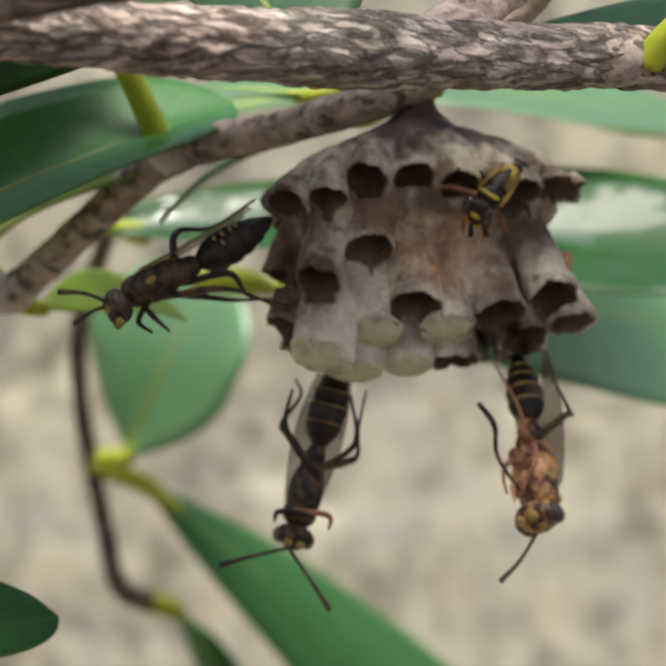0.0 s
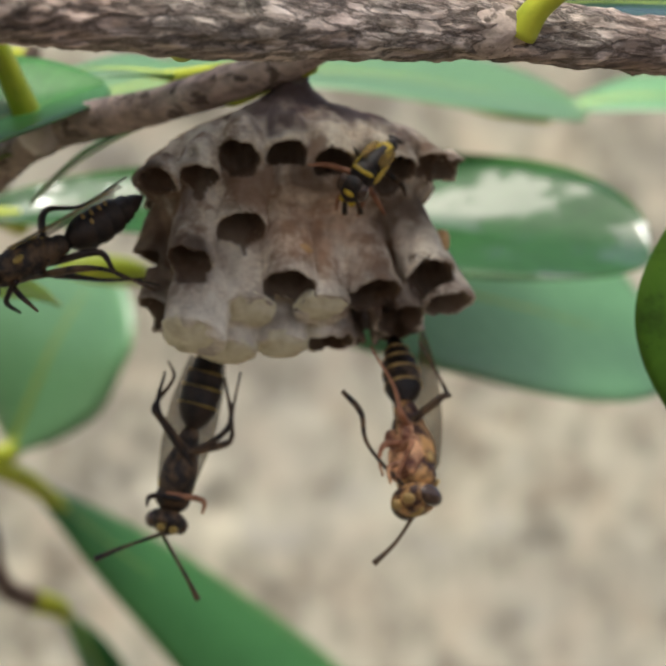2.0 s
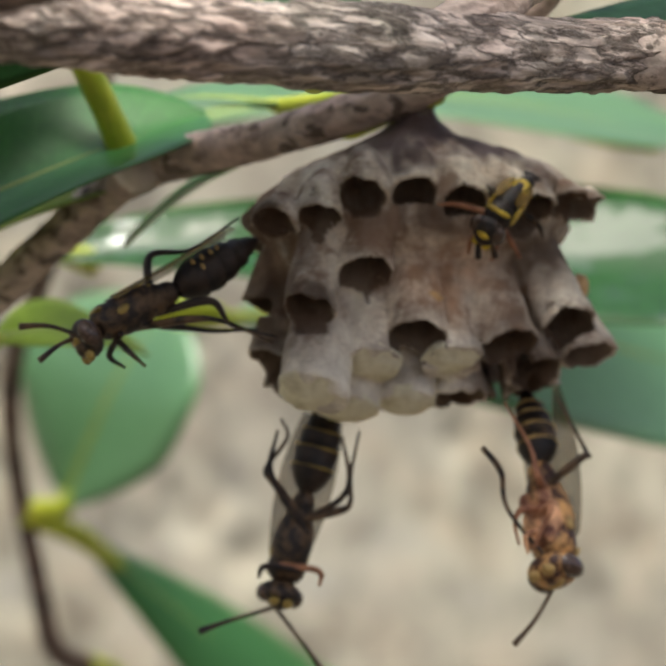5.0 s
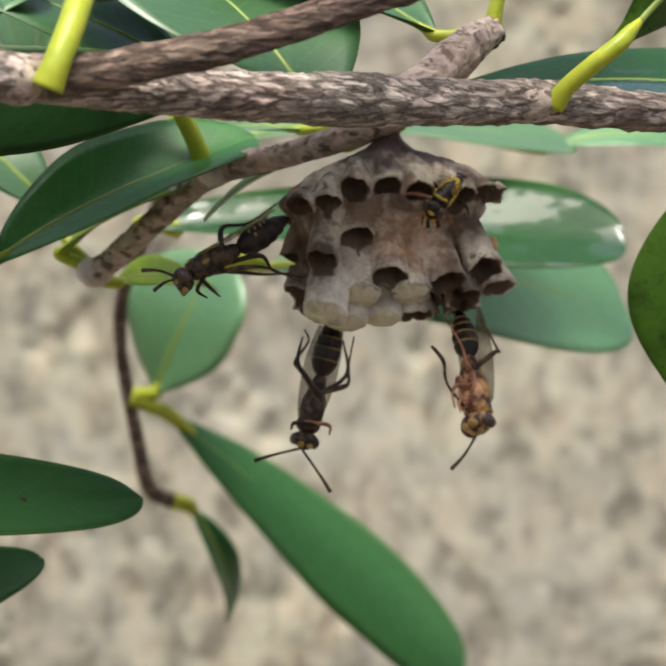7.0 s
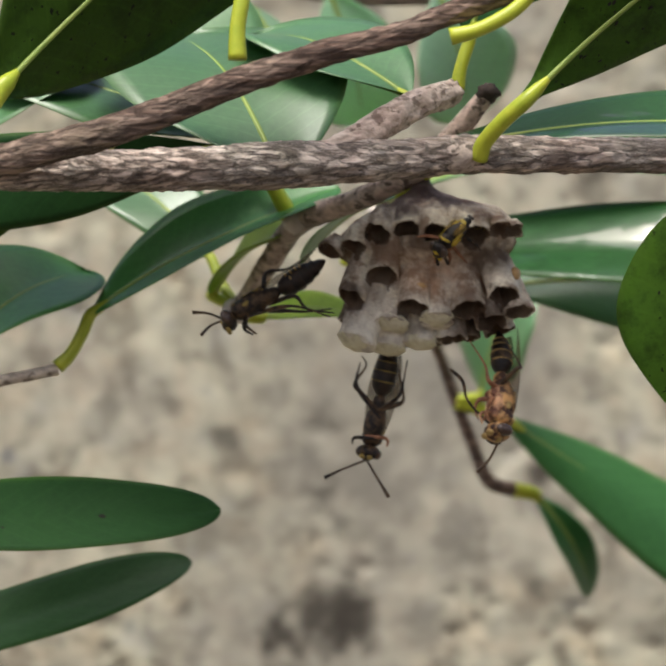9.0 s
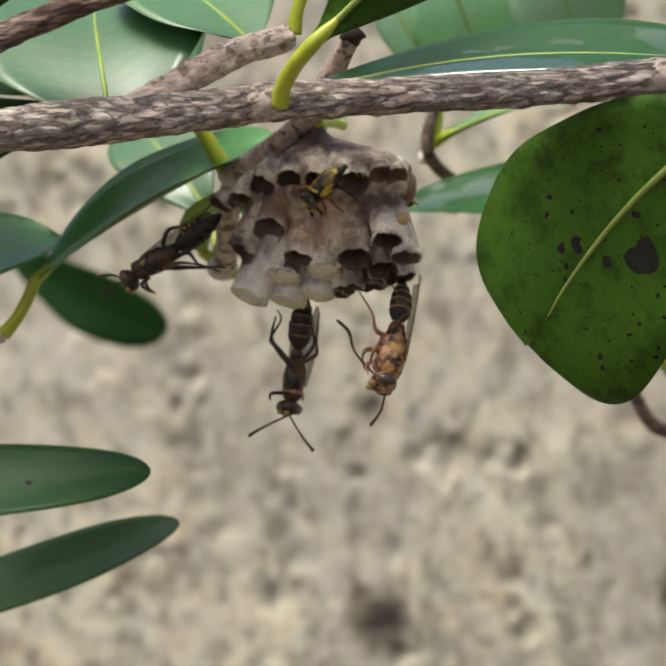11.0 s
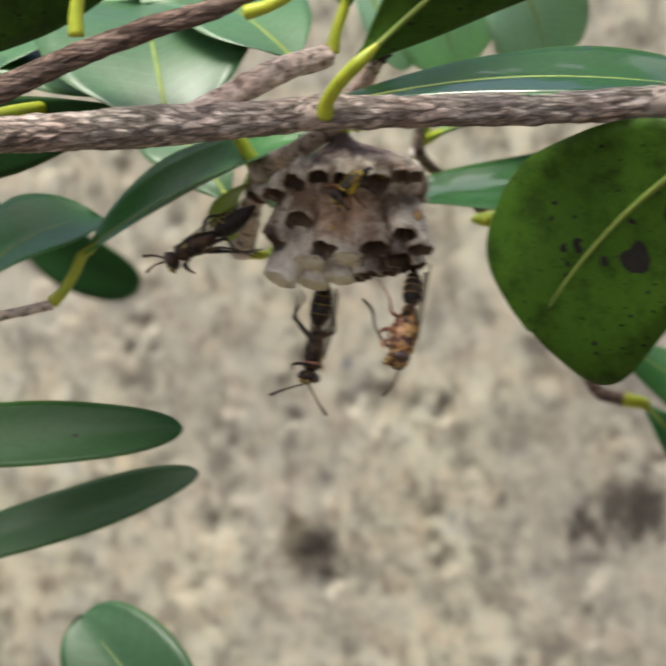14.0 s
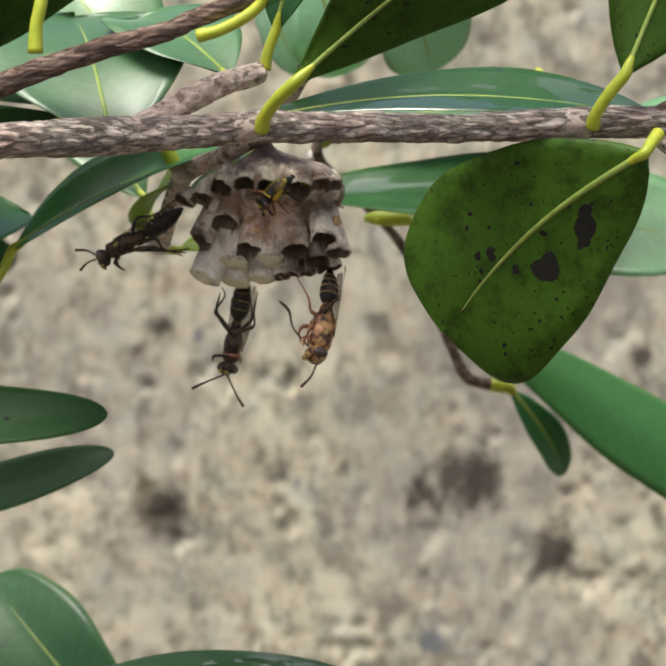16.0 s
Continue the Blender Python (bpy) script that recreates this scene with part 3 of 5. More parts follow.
# ---- the main twig and its leaves ----
def main_branch():
    b = thing("shrub_branch", (-89.4, -58.3, 5.0), "forked flaky grey twig with glossy green leaves on yellow stalks", "branch", "branches of the shrub")
    twig(b, [(-140, -66, 2), (-88, -59, 5), (-63, -53.5, 5.8), (-40, -46, 5.8), (-18, -39, 6.9), (0, -33.2, 8.0), (12, -29.6, 8.9), (30, -24.5, 8.9), (45, -20, 8.9), (64, -14.5, 9.9), (80, -10, 10.2), (118, -2, 8.5)],
         [3.2, 3.1, 3.1, 3.0, 3.45, 3.0, 2.8, 2.6, 2.6, 2.7, 2.85, 2.7], rough=0.3, seed=4, label="thick twig with flaky grey bark")
    twig(b, [(-63, -54.5, 5.4), (-52.4, -57.5, 7.7), (-46.4, -58, 9.1), (-40.1, -58, 10.8), (-31, -58.5, 14.0), (-21.7, -59, 17.5), (-8, -59, 21.8), (3, -59.5, 24.4), (12, -60, 27.8), (50, -62, 41)], [2.5, 2.45, 2.35, 2.25, 2.15, 2.05, 1.9, 1.8, 1.7, 1.5],
         BARK_BROWN, rough=0.22, seed=8, label="thinner reddish brown side twig")
    twig(b, [(-10, -36, 8.5), (-4, -32, 12.0), (2.5, -25.5, 16.6), (8.4, -17.6, 19.6)], [2.1, 2.2, 2.25, 1.9], BARK_PALE, rough=0.3, seed=12, label="short pale side twig")
    twig(b, [(78, -11, 10), (92, -8, 17), (120, -4, 29)], [1.5, 1.2, 1.0], BARK_BROWN, rough=0.12, seed=15)
    twig(b, [(80, -10.5, 9), (93, -8, -2), (112, -6, -15)], [1.6, 1.4, 1.2], BARK_SMOOTH, rough=0.12, seed=16)
    # node swellings on the main twig
    for k, (c, r) in enumerate((((9, -30.5, 8.7), 3.0), ((66.5, -14, 9.9), 2.95), ((-67.5, -54.8, 5.5), 3.3))):
        node = part("node", ball(c, (5.0, r, r), lump=0.12, seed=k, seg=24, rings=16), BARK_SMOOTH, b, "smooth grey leaf node", at=c)
        focus = node if k == 0 else focus
    # leaf that rises from the twig over the nest
    leaf(b, (20.1, -36.0, 16.2), (72, -29, 54.5), 35, (-0.4, 0.75, 0.5), rise=1.15, blots=((0.38, -0.27, 0.51, 1), (0.49, 0.01, 0.55, 1), (0.21, -0.68, 0.43, 1), (0.09, -0.48, 0.37, 1), (0.34, -0.55, 0.26, 1), (0.44, -0.30, 0.54, 1), (0.46, -0.20, 0.39, 1), (0.30, 0.23, 0.43, 1), (0.31, 0.19, 0.53, 1), (0.29, -0.11, 0.47, 1), (0.18, -0.32, 0.54, 1), (0.30, 0.08, 0.25, 1)), fold=0.2, bend=0.06, blunt=0.65, seed=2, stalk=((12.8, -31.6, 8.2), (14.0, -33.2, 10.6), (17.0, -35.2, 13.6)),
         stalk_r=1.25, label="dark green leaf seen from its spotted underside")
    # broad leaf seen from below
    leaf(b, (81.0, -17.5, 4.3), (40.0, -5.0, -27.8), 38.6, (0.4, 0.8, 0.42), fold=0.08, bend=-0.02, rise=0.7, blunt=1.08, sway=-0.055, notch=0.07, under=LEAF_UNDER_LIGHT, blots=((0.33, 0.36, 3.5, 1), (0.3, 0.24, 2.0, 1), (0.38, 0.5, 1.7, 1), (0.55, 0.36, 2.8, 1), (0.64, 0.16, 1.0, 1), (0.68, -0.12, 1.3, 1), (0.72, -0.2, 0.9, 1), (0.47, 0.1, 0.8, 1), (0.33, 0.07, 0.34, 1), (0.60, 0.20, 0.24, 1), (0.16, 0.54, 0.31, 1), (0.33, 0.79, 0.38, 1), (0.78, -0.04, 0.43, 1), (0.26, 0.22, 0.51, 1), (0.54, 0.39, 0.44, 1), (0.20, 0.41, 0.42, 1), (0.38, -0.75, 0.51, 1), (0.50, 0.35, 0.51, 1), (0.69, 0.67, 0.35, 1), (0.75, -0.09, 0.53, 1), (0.81, -0.64, 0.26, 1), (0.31, 0.74, 0.36, 1), (0.62, -0.32, 0.39, 1), (0.44, -0.24, 0.41, 1), (0.59, 0.65, 0.45, 1), (0.85, 0.57, 0.55, 1), (0.65, -0.54, 0.50, 1), (0.87, 0.65, 0.41, 1), (0.69, -0.46, 0.49, 1), (0.58, -0.34, 0.24, 1), (0.79, 0.78, 0.25, 1), (0.75, -0.14, 0.27, 1), (0.37, 0.43, 0.51, 1), (0.18, 0.18, 0.23, 1)), rib=1.05, seed=5, stalk=((82.3, -12.5, 8.0), (81.6, -15.5, 6.0)), stalk_r=1.1,
         label="broad dark green leaf, black-spotted underside with light midrib")
    leaf(b, (77.0, -17, 18.4), (97, -15, 67), 26, (-0.2, 0.9, 0.1), blots=((0.46, 0.13, 0.26, 1), (0.61, 0.21, 0.27, 1), (0.62, -0.05, 0.42, 1), (0.41, 0.33, 0.43, 1), (0.17, -0.70, 0.42, 1), (0.87, -0.40, 0.36, 1), (0.59, -0.29, 0.34, 1), (0.38, -0.21, 0.40, 1), (0.38, -0.20, 0.44, 1)), fold=0.2, blunt=0.4, seed=6, stalk=((70.8, -15.8, 9.2), (71.8, -17.2, 11.5), (74.2, -17.5, 15.0)), stalk_r=1.15,
         label="dark green leaf seen from below on a yellow stalk")
    leaf(b, (-58.1, -53.3, 16.7), (-9.2, -42.6, 59.0), 40, (-0.4, 0.8, 0.4), fold=0.25, blunt=0.45, seed=7, stalk=((-63.7, -58.1, 4.1), (-62.5, -58.6, 7.6), (-60.1, -56.6, 12.9)), stalk_r=1.8,
         label="dark green leaf on a thick yellow stalk")
    leaf(b, (-21.0, -53.8, 36.2), (-4.8, -36.5, 85.7), 28, (0, -0.9, 0.2), seed=8, stalk=((-21.4, -58.4, 21.0), (-21.4, -58.1, 25.6), (-20.7, -57.3, 30.7)), stalk_r=1.2, label="green leaf on a yellow stalk")
    leaf(b, (21.1, -61.4, 28.6), (64.8, -50.9, 65.9), 24, (0, -0.8, 0.4), seed=9, stalk=((10.4, -62.6, 23.5), (14.3, -62.6, 24.4), (18.5, -62.1, 26.5)), stalk_r=1.1, label="green leaf on a yellow stalk")
    leaf(b, (-44.7, -15.6, 12.5), (-112.7, -10.9, -19.4), 18.5, (0.2, 0.85, 0.4), fold=0.1, blunt=0.6, seed=10, blots=((0.45, -0.3, 0.5, 1), (0.6, 0.2, 0.4, 1), (0.52, -0.5, 0.35, 1)), stalk=((-50.1, -48.6, 6.6), (-46.4, -32.6, 10.2)), stalk_r=1.2,
         label="large dark green leaf hanging under the twig")
    leaf(b, (-27.4, -16.8, 11.6), (-78.4, -3.1, 6.2), 15, (0, -0.95, -0.2), top=LEAF_DARK, fold=0.1, blunt=0.6, seed=18, stalk=((-27, -39, 6.5), (-26.5, -30, 9)), label="dark green leaf tucked behind the twig")
    # leaves above and behind the twig, paled by sky sheen put into their colour
    leaf(b, (-17.2, -26, 5.5), (-36.5, 10, 32), 40, (0.1, -0.5, 0.85), top=LEAF_SHEEN_TINT, fold=0.1, blunt=0.4, bites=((0.62, 1, 0.5), (0.75, 1, 0.35)), seed=11,
         stalk=((-16.0, -36.5, 6.5), (-16.6, -31, 6.0)), label="glossy green leaf with a nibbled edge, sky sheen partly in its pale colour")
    leaf(b, (1.7, -14.9, 18.8), (-24.0, 6.9, 31.1), 24, (0.1, -0.4, 0.9), top=LEAF_SHEEN_TINT, fold=0.15, seed=12, stalk=((7.8, -16.7, 19.4), (4.8, -15.6, 19.0)), stalk_r=0.9,
         label="green leaf with a clear light midrib, sky sheen partly in its pale colour")
    leaf(b, (-28.1, -1.5, 13.7), (-65.6, 9.0, 25.4), 30, (0.1, -0.45, 0.88), top=LEAF_SHEEN_TINT, fold=0.08, seed=13, label="green leaf mirroring the sky, sheen partly in its pale colour")
    leaf(b, (-90.8, 13.9, 15.0), (-59.1, 19.0, 28.4), 24, (0, -0.5, 0.85), top=LEAF_SHEEN_TINT, seed=14, label="green leaf mirroring the sky, sheen partly in its pale colour")
    leaf(b, (-111.8, 13.1, 11.6), (-71.0, 17.5, 26.4), 24, (0.05, -0.5, 0.85), top=LEAF_SHEEN_TINT, seed=19, label="green leaf mirroring the sky, sheen partly in its pale colour")
    leaf(b, (-78.3, -1.7, 11.7), (-48.1, 5.2, 27.5), 22, (0.1, -0.5, 0.85), top=LEAF_SHEEN_TINT, seed=15, label="green leaf mirroring the sky, sheen partly in its pale colour")
    # stalks and leaf at the end of the pale side twig
    leaf(b, (10.9, -16.2, 27.4), (24.2, -11.2, 62.3), 20, (-0.2, -0.8, 0.3), seed=16, stalk=((9.0, -16.9, 20.0), (9.6, -16.8, 23.4)), stalk_r=1.0, label="young green leaf on a yellow stalk")
    leaf(b, (0.2, -11.4, 10.0), (75.8, 9.4, 12.3), 19, (0.0, -0.45, 0.9), top=LEAF_WET, fold=0.16, bend=0.06, blunt=0.5, seed=17, label="long green leaf seen almost edge-on with a bright wet sheen")
    return focus


cam.data.dof.focus_object = main_branch()


# ---- the branch that carries the nest ----
def nest_branch():
    b = thing("shrub_branch", (2.1, 4.1, 9.6), "pale grey-brown twig behind another, carrying the wasp nest", "branch", "branches of the shrub")
    twig(b, [(-30.2, 42.1, -10.7), (-29.3, 40.8, -9.8), (-26.8, 36.9, -6.9), (-23.5, 30.3, -2.7), (-18.2, 21.9, 2.8), (-7.9, 12.2, 5.8), (1.6, 4.5, 9.5), (7.2, -0.6, 14.0), (12.7, -3.8, 20.1)],
         [1.2, 1.8, 1.75, 1.7, 1.85, 1.75, 1.8, 1.75, 1.4], BARK_SMOOTH, rough=0.16, sides=32, seed=21, label="grey-brown twig")
    part("node", ball((-18.4, 21.2, 3.0), (2.4, 2.3, 2.15), lump=0.1, seed=3), NODE_PALE, b, "whitish leaf node", at=(-18.3, 21.8, 3.0))
    part("node", ball((-29.6, 41.2, -9.8), (2.6, 2.2, 2.2), lump=0.1, seed=5), NODE_PALE, b, "whitish leaf node", at=(-29.6, 41.2, -9.8))
    part("stub", ball((13.1, -4.2, 20.5), (1.8, 1.6, 1.5), lump=0.4, seed=9), HOLE_DARK, b, "broken dark twig end", at=(13.1, -4.2, 20.5))
    leaf(b, (-25.7, 20.0, 15.9), (-45.1, 26.1, 41.0), 26, (0.3, -0.7, 0.5), top=LEAF_SKY_TINT, seed=22, stalk=((-19.3, 21.2, 3.2), (-21.7, 20.5, 7.7), (-24.1, 20.2, 12.1)), stalk_r=1.25, label="green leaf on a yellow stalk, sky sheen partly in its pale colour")
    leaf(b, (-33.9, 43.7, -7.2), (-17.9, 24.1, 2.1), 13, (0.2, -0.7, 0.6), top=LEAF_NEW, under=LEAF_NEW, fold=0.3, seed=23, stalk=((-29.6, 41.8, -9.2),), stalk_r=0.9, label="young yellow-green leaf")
    leaf(b, (-34.3, 47.6, -0.9), (-53.1, 61.5, 16.2), 16, (0, -0.7, 0.6), top=LEAF_SHEEN_TINT, seed=24, stalk=((-30.0, 41.8, -9.0), (-32.4, 45.1, -5.2)), stalk_r=0.85, label="green leaf on a yellow stalk")
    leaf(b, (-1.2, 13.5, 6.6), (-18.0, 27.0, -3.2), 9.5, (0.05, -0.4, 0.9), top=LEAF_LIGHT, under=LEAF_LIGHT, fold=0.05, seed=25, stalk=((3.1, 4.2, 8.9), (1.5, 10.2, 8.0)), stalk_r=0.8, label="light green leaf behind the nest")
    leaf(b, (-3.0, 28.9, 10.2), (-20.4, 44.9, 7.2), 14, (0, -0.35, 0.93), top=LEAF_SKY_TINT, under=LEAF_LIGHT, fold=0.1, seed=27, stalk=((1.7, 5.7, 9.3), (-0.5, 18.1, 9.9)), stalk_r=0.8, label="leaf mirroring the sky behind the twig, sheen partly in its pale colour")
    leaf(b, (-26.2, 42.0, -11.0), (-9.6, 50.9, -10.1), 9, (0, -0.6, 0.8), top=LEAF_NEW, under=LEAF_NEW, seed=26, stalk=((-29.1, 41.2, -10.6),), stalk_r=0.9, label="small yellow-green leaf")


nest_branch()


# ---- thin stem with leaves at one side ----
def side_stem():
    b = thing("shrub_branch", (-73.6, 10.6, -23.4), "thin pale grey stem with narrow green leaves", "branch", "branches of the shrub")
    twig(b, [(-149.9, -4.9, -32.1), (-97.3, 8.0, -23.1), (-83.4, 8.2, -23.1), (-73.6, 10.6, -23.8), (-63.4, 13.6, -21.8), (-56.1, 15.7, -20.3)], [1.15, 1.0, 0.95, 1.0, 0.9, 0.95],
         BARK_PALE, rough=0.06, sides=20, seed=31, label="thin pale stem")
    part("node", ball((-73.2, 10.5, -24.8), (1.5, 1.3, 1.5), lump=0.2), HOLE_DARK, b, "dark bud scar", at=(-73.2, 10.5, -24.8))
    leaf(b, (-51.1, 17.4, -11.7), (-11.8, 23.7, 8.3), 18, (-0.35, -0.6, 0.75), top=LEAF_BRIGHT, fold=0.35, bend=0.05, blunt=0.4, seed=32, stalk=((-56.1, 15.6, -19.9), (-54.0, 15.9, -17.8), (-52.2, 16.8, -14.4)),
         stalk_r=1.0, label="folded dark green leaf with grey sheen")
    leaf(b, (-73.5, 11.8, -18.5), (-52.9, 29.7, -3.9), 24, (0.0, -0.5, 0.85), top=LEAF_BRIGHT, fold=0.2, seed=33, stalk=((-73.6, 10.7, -23.0), (-73.5, 11.2, -21.0)), stalk_r=0.9, label="green leaf with a light midrib")
    leaf(b, (-87.1, 10.5, -10.7), (-102.7, 22.0, 16.6), 18, (0, -0.6, 0.6), seed=34, stalk=((-88.5, 8.7, -22.1), (-88.1, 9.2, -16.5)), stalk_r=0.95, label="green leaf on a yellow stalk")


side_stem()


# ---- leaves low down ----
def low_branch():
    b = thing("shrub_branch", (-150.4, -7.6, -74.9), "low branch with long narrow grey-green leaves", "branch", "branches of the shrub")
    twig(b, [(-152.8, -24.2, -31.1), (-143.6, -16.1, -46.7), (-137.9, -3.9, -74.6), (-119.2, 5.1, -98.5), (-88.8, 7.9, -109.8), (-58.6, 8.6, -109.9)], [2.2, 2.1, 2.0, 1.8, 1.6, 1.3], BARK_BROWN, rough=0.15, sides=24, step=0.8, seed=41)
    leaf(b, (-96.7, -11.7, -44.0), (-30.3, 12.8, -42.7), 14.5, (-0.22, -0.82, 0.52), top=LEAF_DARK, blots=((0.73, 0.05, 0.6, 0), (0.5, 0.3, 0.25, 0)), fold=0.1, bend=-0.015, blunt=0.55, rib=0.35, seed=42, stalk=((-142.5, -16.0, -48.7), (-119.2, -14.5, -45.6)), stalk_r=1.0, label="long dark grey-green leaf with one black dot")
    leaf(b, (-102.6, 14.4, -71.8), (-37.2, 38.4, -50.0), 12.5, (-0.25, -0.8, 0.55), top=LEAF_DARK, fold=0.1, bend=0.0, blunt=0.6, rib=0.35, seed=43, stalk=((-136.5, 0.2, -79.2), (-118.9, 8.3, -78.5)), stalk_r=1.0, label="long dark green leaf with a pale lower edge")
    leaf(b, (-40.2, 12.7, -94.9), (27.5, 19.1, -97.7), 14, (0.0, -0.8, 0.55), top=LEAF_GLOSS, fold=-0.22, bend=0.12, blunt=0.12, rib=0.18, seed=44, stalk=((-58.6, 8.6, -108.9), (-49.7, 9.9, -101.9)), stalk_r=1.0, label="dark glossy leaf with bright wet reflections")
    leaf(b, (-34.3, 62.6, -115.7), (-74.5, 74.3, -75.1), 22, (0.25, -0.97, 0.0), top=LEAF_TOP, fold=0.12, blunt=0.7, seed=45, stalk=((-73.7, 7.9, -110.1), (-46.4, 32.5, -116.8)), label="light green leaf, out of focus, near the wall")


low_branch()


# ---- the stem and leaves further back ----
def back_branch():
    b = thing("shrub_branch", (3.1, 134.4, -18.1), "thin brown stem far behind with hanging green leaves", "branch", "branches of the shrub")
    twig(b, [(-6.5, 76.5, 18.5), (-8.3, 77, 8.8), (-6.5, 95, 2.5), (-4.0, 117, -5.5), (-1.5, 127, -13), (0.8, 130.5, -20), (3.0, 133, -26), (6.0, 136.5, -33.5), (10.5, 139.5, -35.2)], [0.9, 1.0, 1.0, 0.95, 0.95, 1.0, 1.0, 1.15, 1.25], BARK_BROWN, rough=0.08, sides=16, step=0.8, seed=51)
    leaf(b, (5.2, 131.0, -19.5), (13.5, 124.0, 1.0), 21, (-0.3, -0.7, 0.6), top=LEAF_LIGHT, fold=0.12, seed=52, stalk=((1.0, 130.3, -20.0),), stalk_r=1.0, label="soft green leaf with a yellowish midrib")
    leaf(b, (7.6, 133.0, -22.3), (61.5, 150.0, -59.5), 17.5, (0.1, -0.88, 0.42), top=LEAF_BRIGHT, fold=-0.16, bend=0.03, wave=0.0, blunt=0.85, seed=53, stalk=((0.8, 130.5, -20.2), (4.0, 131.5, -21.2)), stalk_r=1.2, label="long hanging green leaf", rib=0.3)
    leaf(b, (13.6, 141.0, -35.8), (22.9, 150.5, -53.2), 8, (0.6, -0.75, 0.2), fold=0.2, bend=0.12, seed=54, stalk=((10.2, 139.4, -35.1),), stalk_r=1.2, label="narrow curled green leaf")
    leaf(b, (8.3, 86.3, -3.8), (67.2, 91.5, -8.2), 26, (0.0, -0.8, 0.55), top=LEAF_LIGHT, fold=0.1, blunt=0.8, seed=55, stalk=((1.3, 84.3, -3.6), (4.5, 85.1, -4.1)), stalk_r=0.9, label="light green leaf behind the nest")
    part("bud", ball((3.7, 85.0, -3.3), (5.0, 1.5, 1.55), seg=20, rings=12), LEAF_BUD, b, "plump yellow-green bud", at=(3.7, 85.0, -3.3))
    leaf(b, (-14.2, 73.3, 0.3), (54.8, 58.2, -1.1), 21.5, (0.0, -0.66, 0.75), top=LEAF_WET, fold=0.2, bend=0.03, blunt=0.8, rib=0.2, seed=56, stalk=((-5.8, 82.2, 0.6), (-11.4, 78.6, 1.4)), stalk_r=1.0, label="dark glossy leaf with a white sky reflection")
    leaf(b, (-8.0, 77.4, 11.0), (52.0, 73.0, 14.2), 18, (0.0, -0.42, 0.9), top=LEAF_SKY_TINT, fold=0.1, blunt=0.7, seed=57, stalk=((-7.3, 78.0, 18.5), (-7.5, 78.2, 13.9)), stalk_r=1.1, label="green leaf mirroring the sky, sheen partly in its pale colour")
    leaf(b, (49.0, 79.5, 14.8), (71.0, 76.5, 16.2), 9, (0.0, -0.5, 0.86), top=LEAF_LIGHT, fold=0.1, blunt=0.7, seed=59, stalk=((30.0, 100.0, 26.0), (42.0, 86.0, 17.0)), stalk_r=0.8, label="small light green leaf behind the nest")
    part("node", ball((-9.2, 78.4, 8.7), (1.6, 1.4, 1.3), lump=0.2, seed=4), NODE_PALE, b, "whitish leaf node", at=(-9.2, 78.4, 8.7))
    twig(b, [(-54.5, 108.4, 60.0), (-31.3, 108.6, 50.6), (-7.7, 109.2, 47.3), (17.7, 111.4, 49.1)], [1.4, 1.3, 1.2, 1.0], BARK_BROWN, rough=0.08, sides=16, step=0.8, seed=52)
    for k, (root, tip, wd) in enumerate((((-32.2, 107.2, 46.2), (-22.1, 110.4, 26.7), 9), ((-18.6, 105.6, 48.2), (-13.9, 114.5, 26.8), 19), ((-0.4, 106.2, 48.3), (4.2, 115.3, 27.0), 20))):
        leaf(b, root, tip, wd, (0.15, -0.75, 0.6), top=LEAF_FAR_SHEEN, under=LEAF_FAR_SHEEN, blunt=0.5, seed=60 + k, label="hanging leaf, sky sheen in its pale colour, out of focus")
    leaf(b, (-146.6, 203.8, 10.0), (-114.3, 206.7, -8.0), 13, (0.1, -0.9, -0.45), top=LEAF_DARK, blunt=0.7, seed=58, rib=0, stalk=((-151.8, 202.0, 13.0),), stalk_r=0.9, label="dark green leaf close to the wall")


back_branch()


# ---- the paper nest ----
def cell_axis(x, y):
    """The cells hang down, spread a little to the sides and lean forward at the front."""
    return Vector(((x - 3.0) / 40, -0.46 + 0.045 * max(0.0, y - 3), -0.9)).normalized()


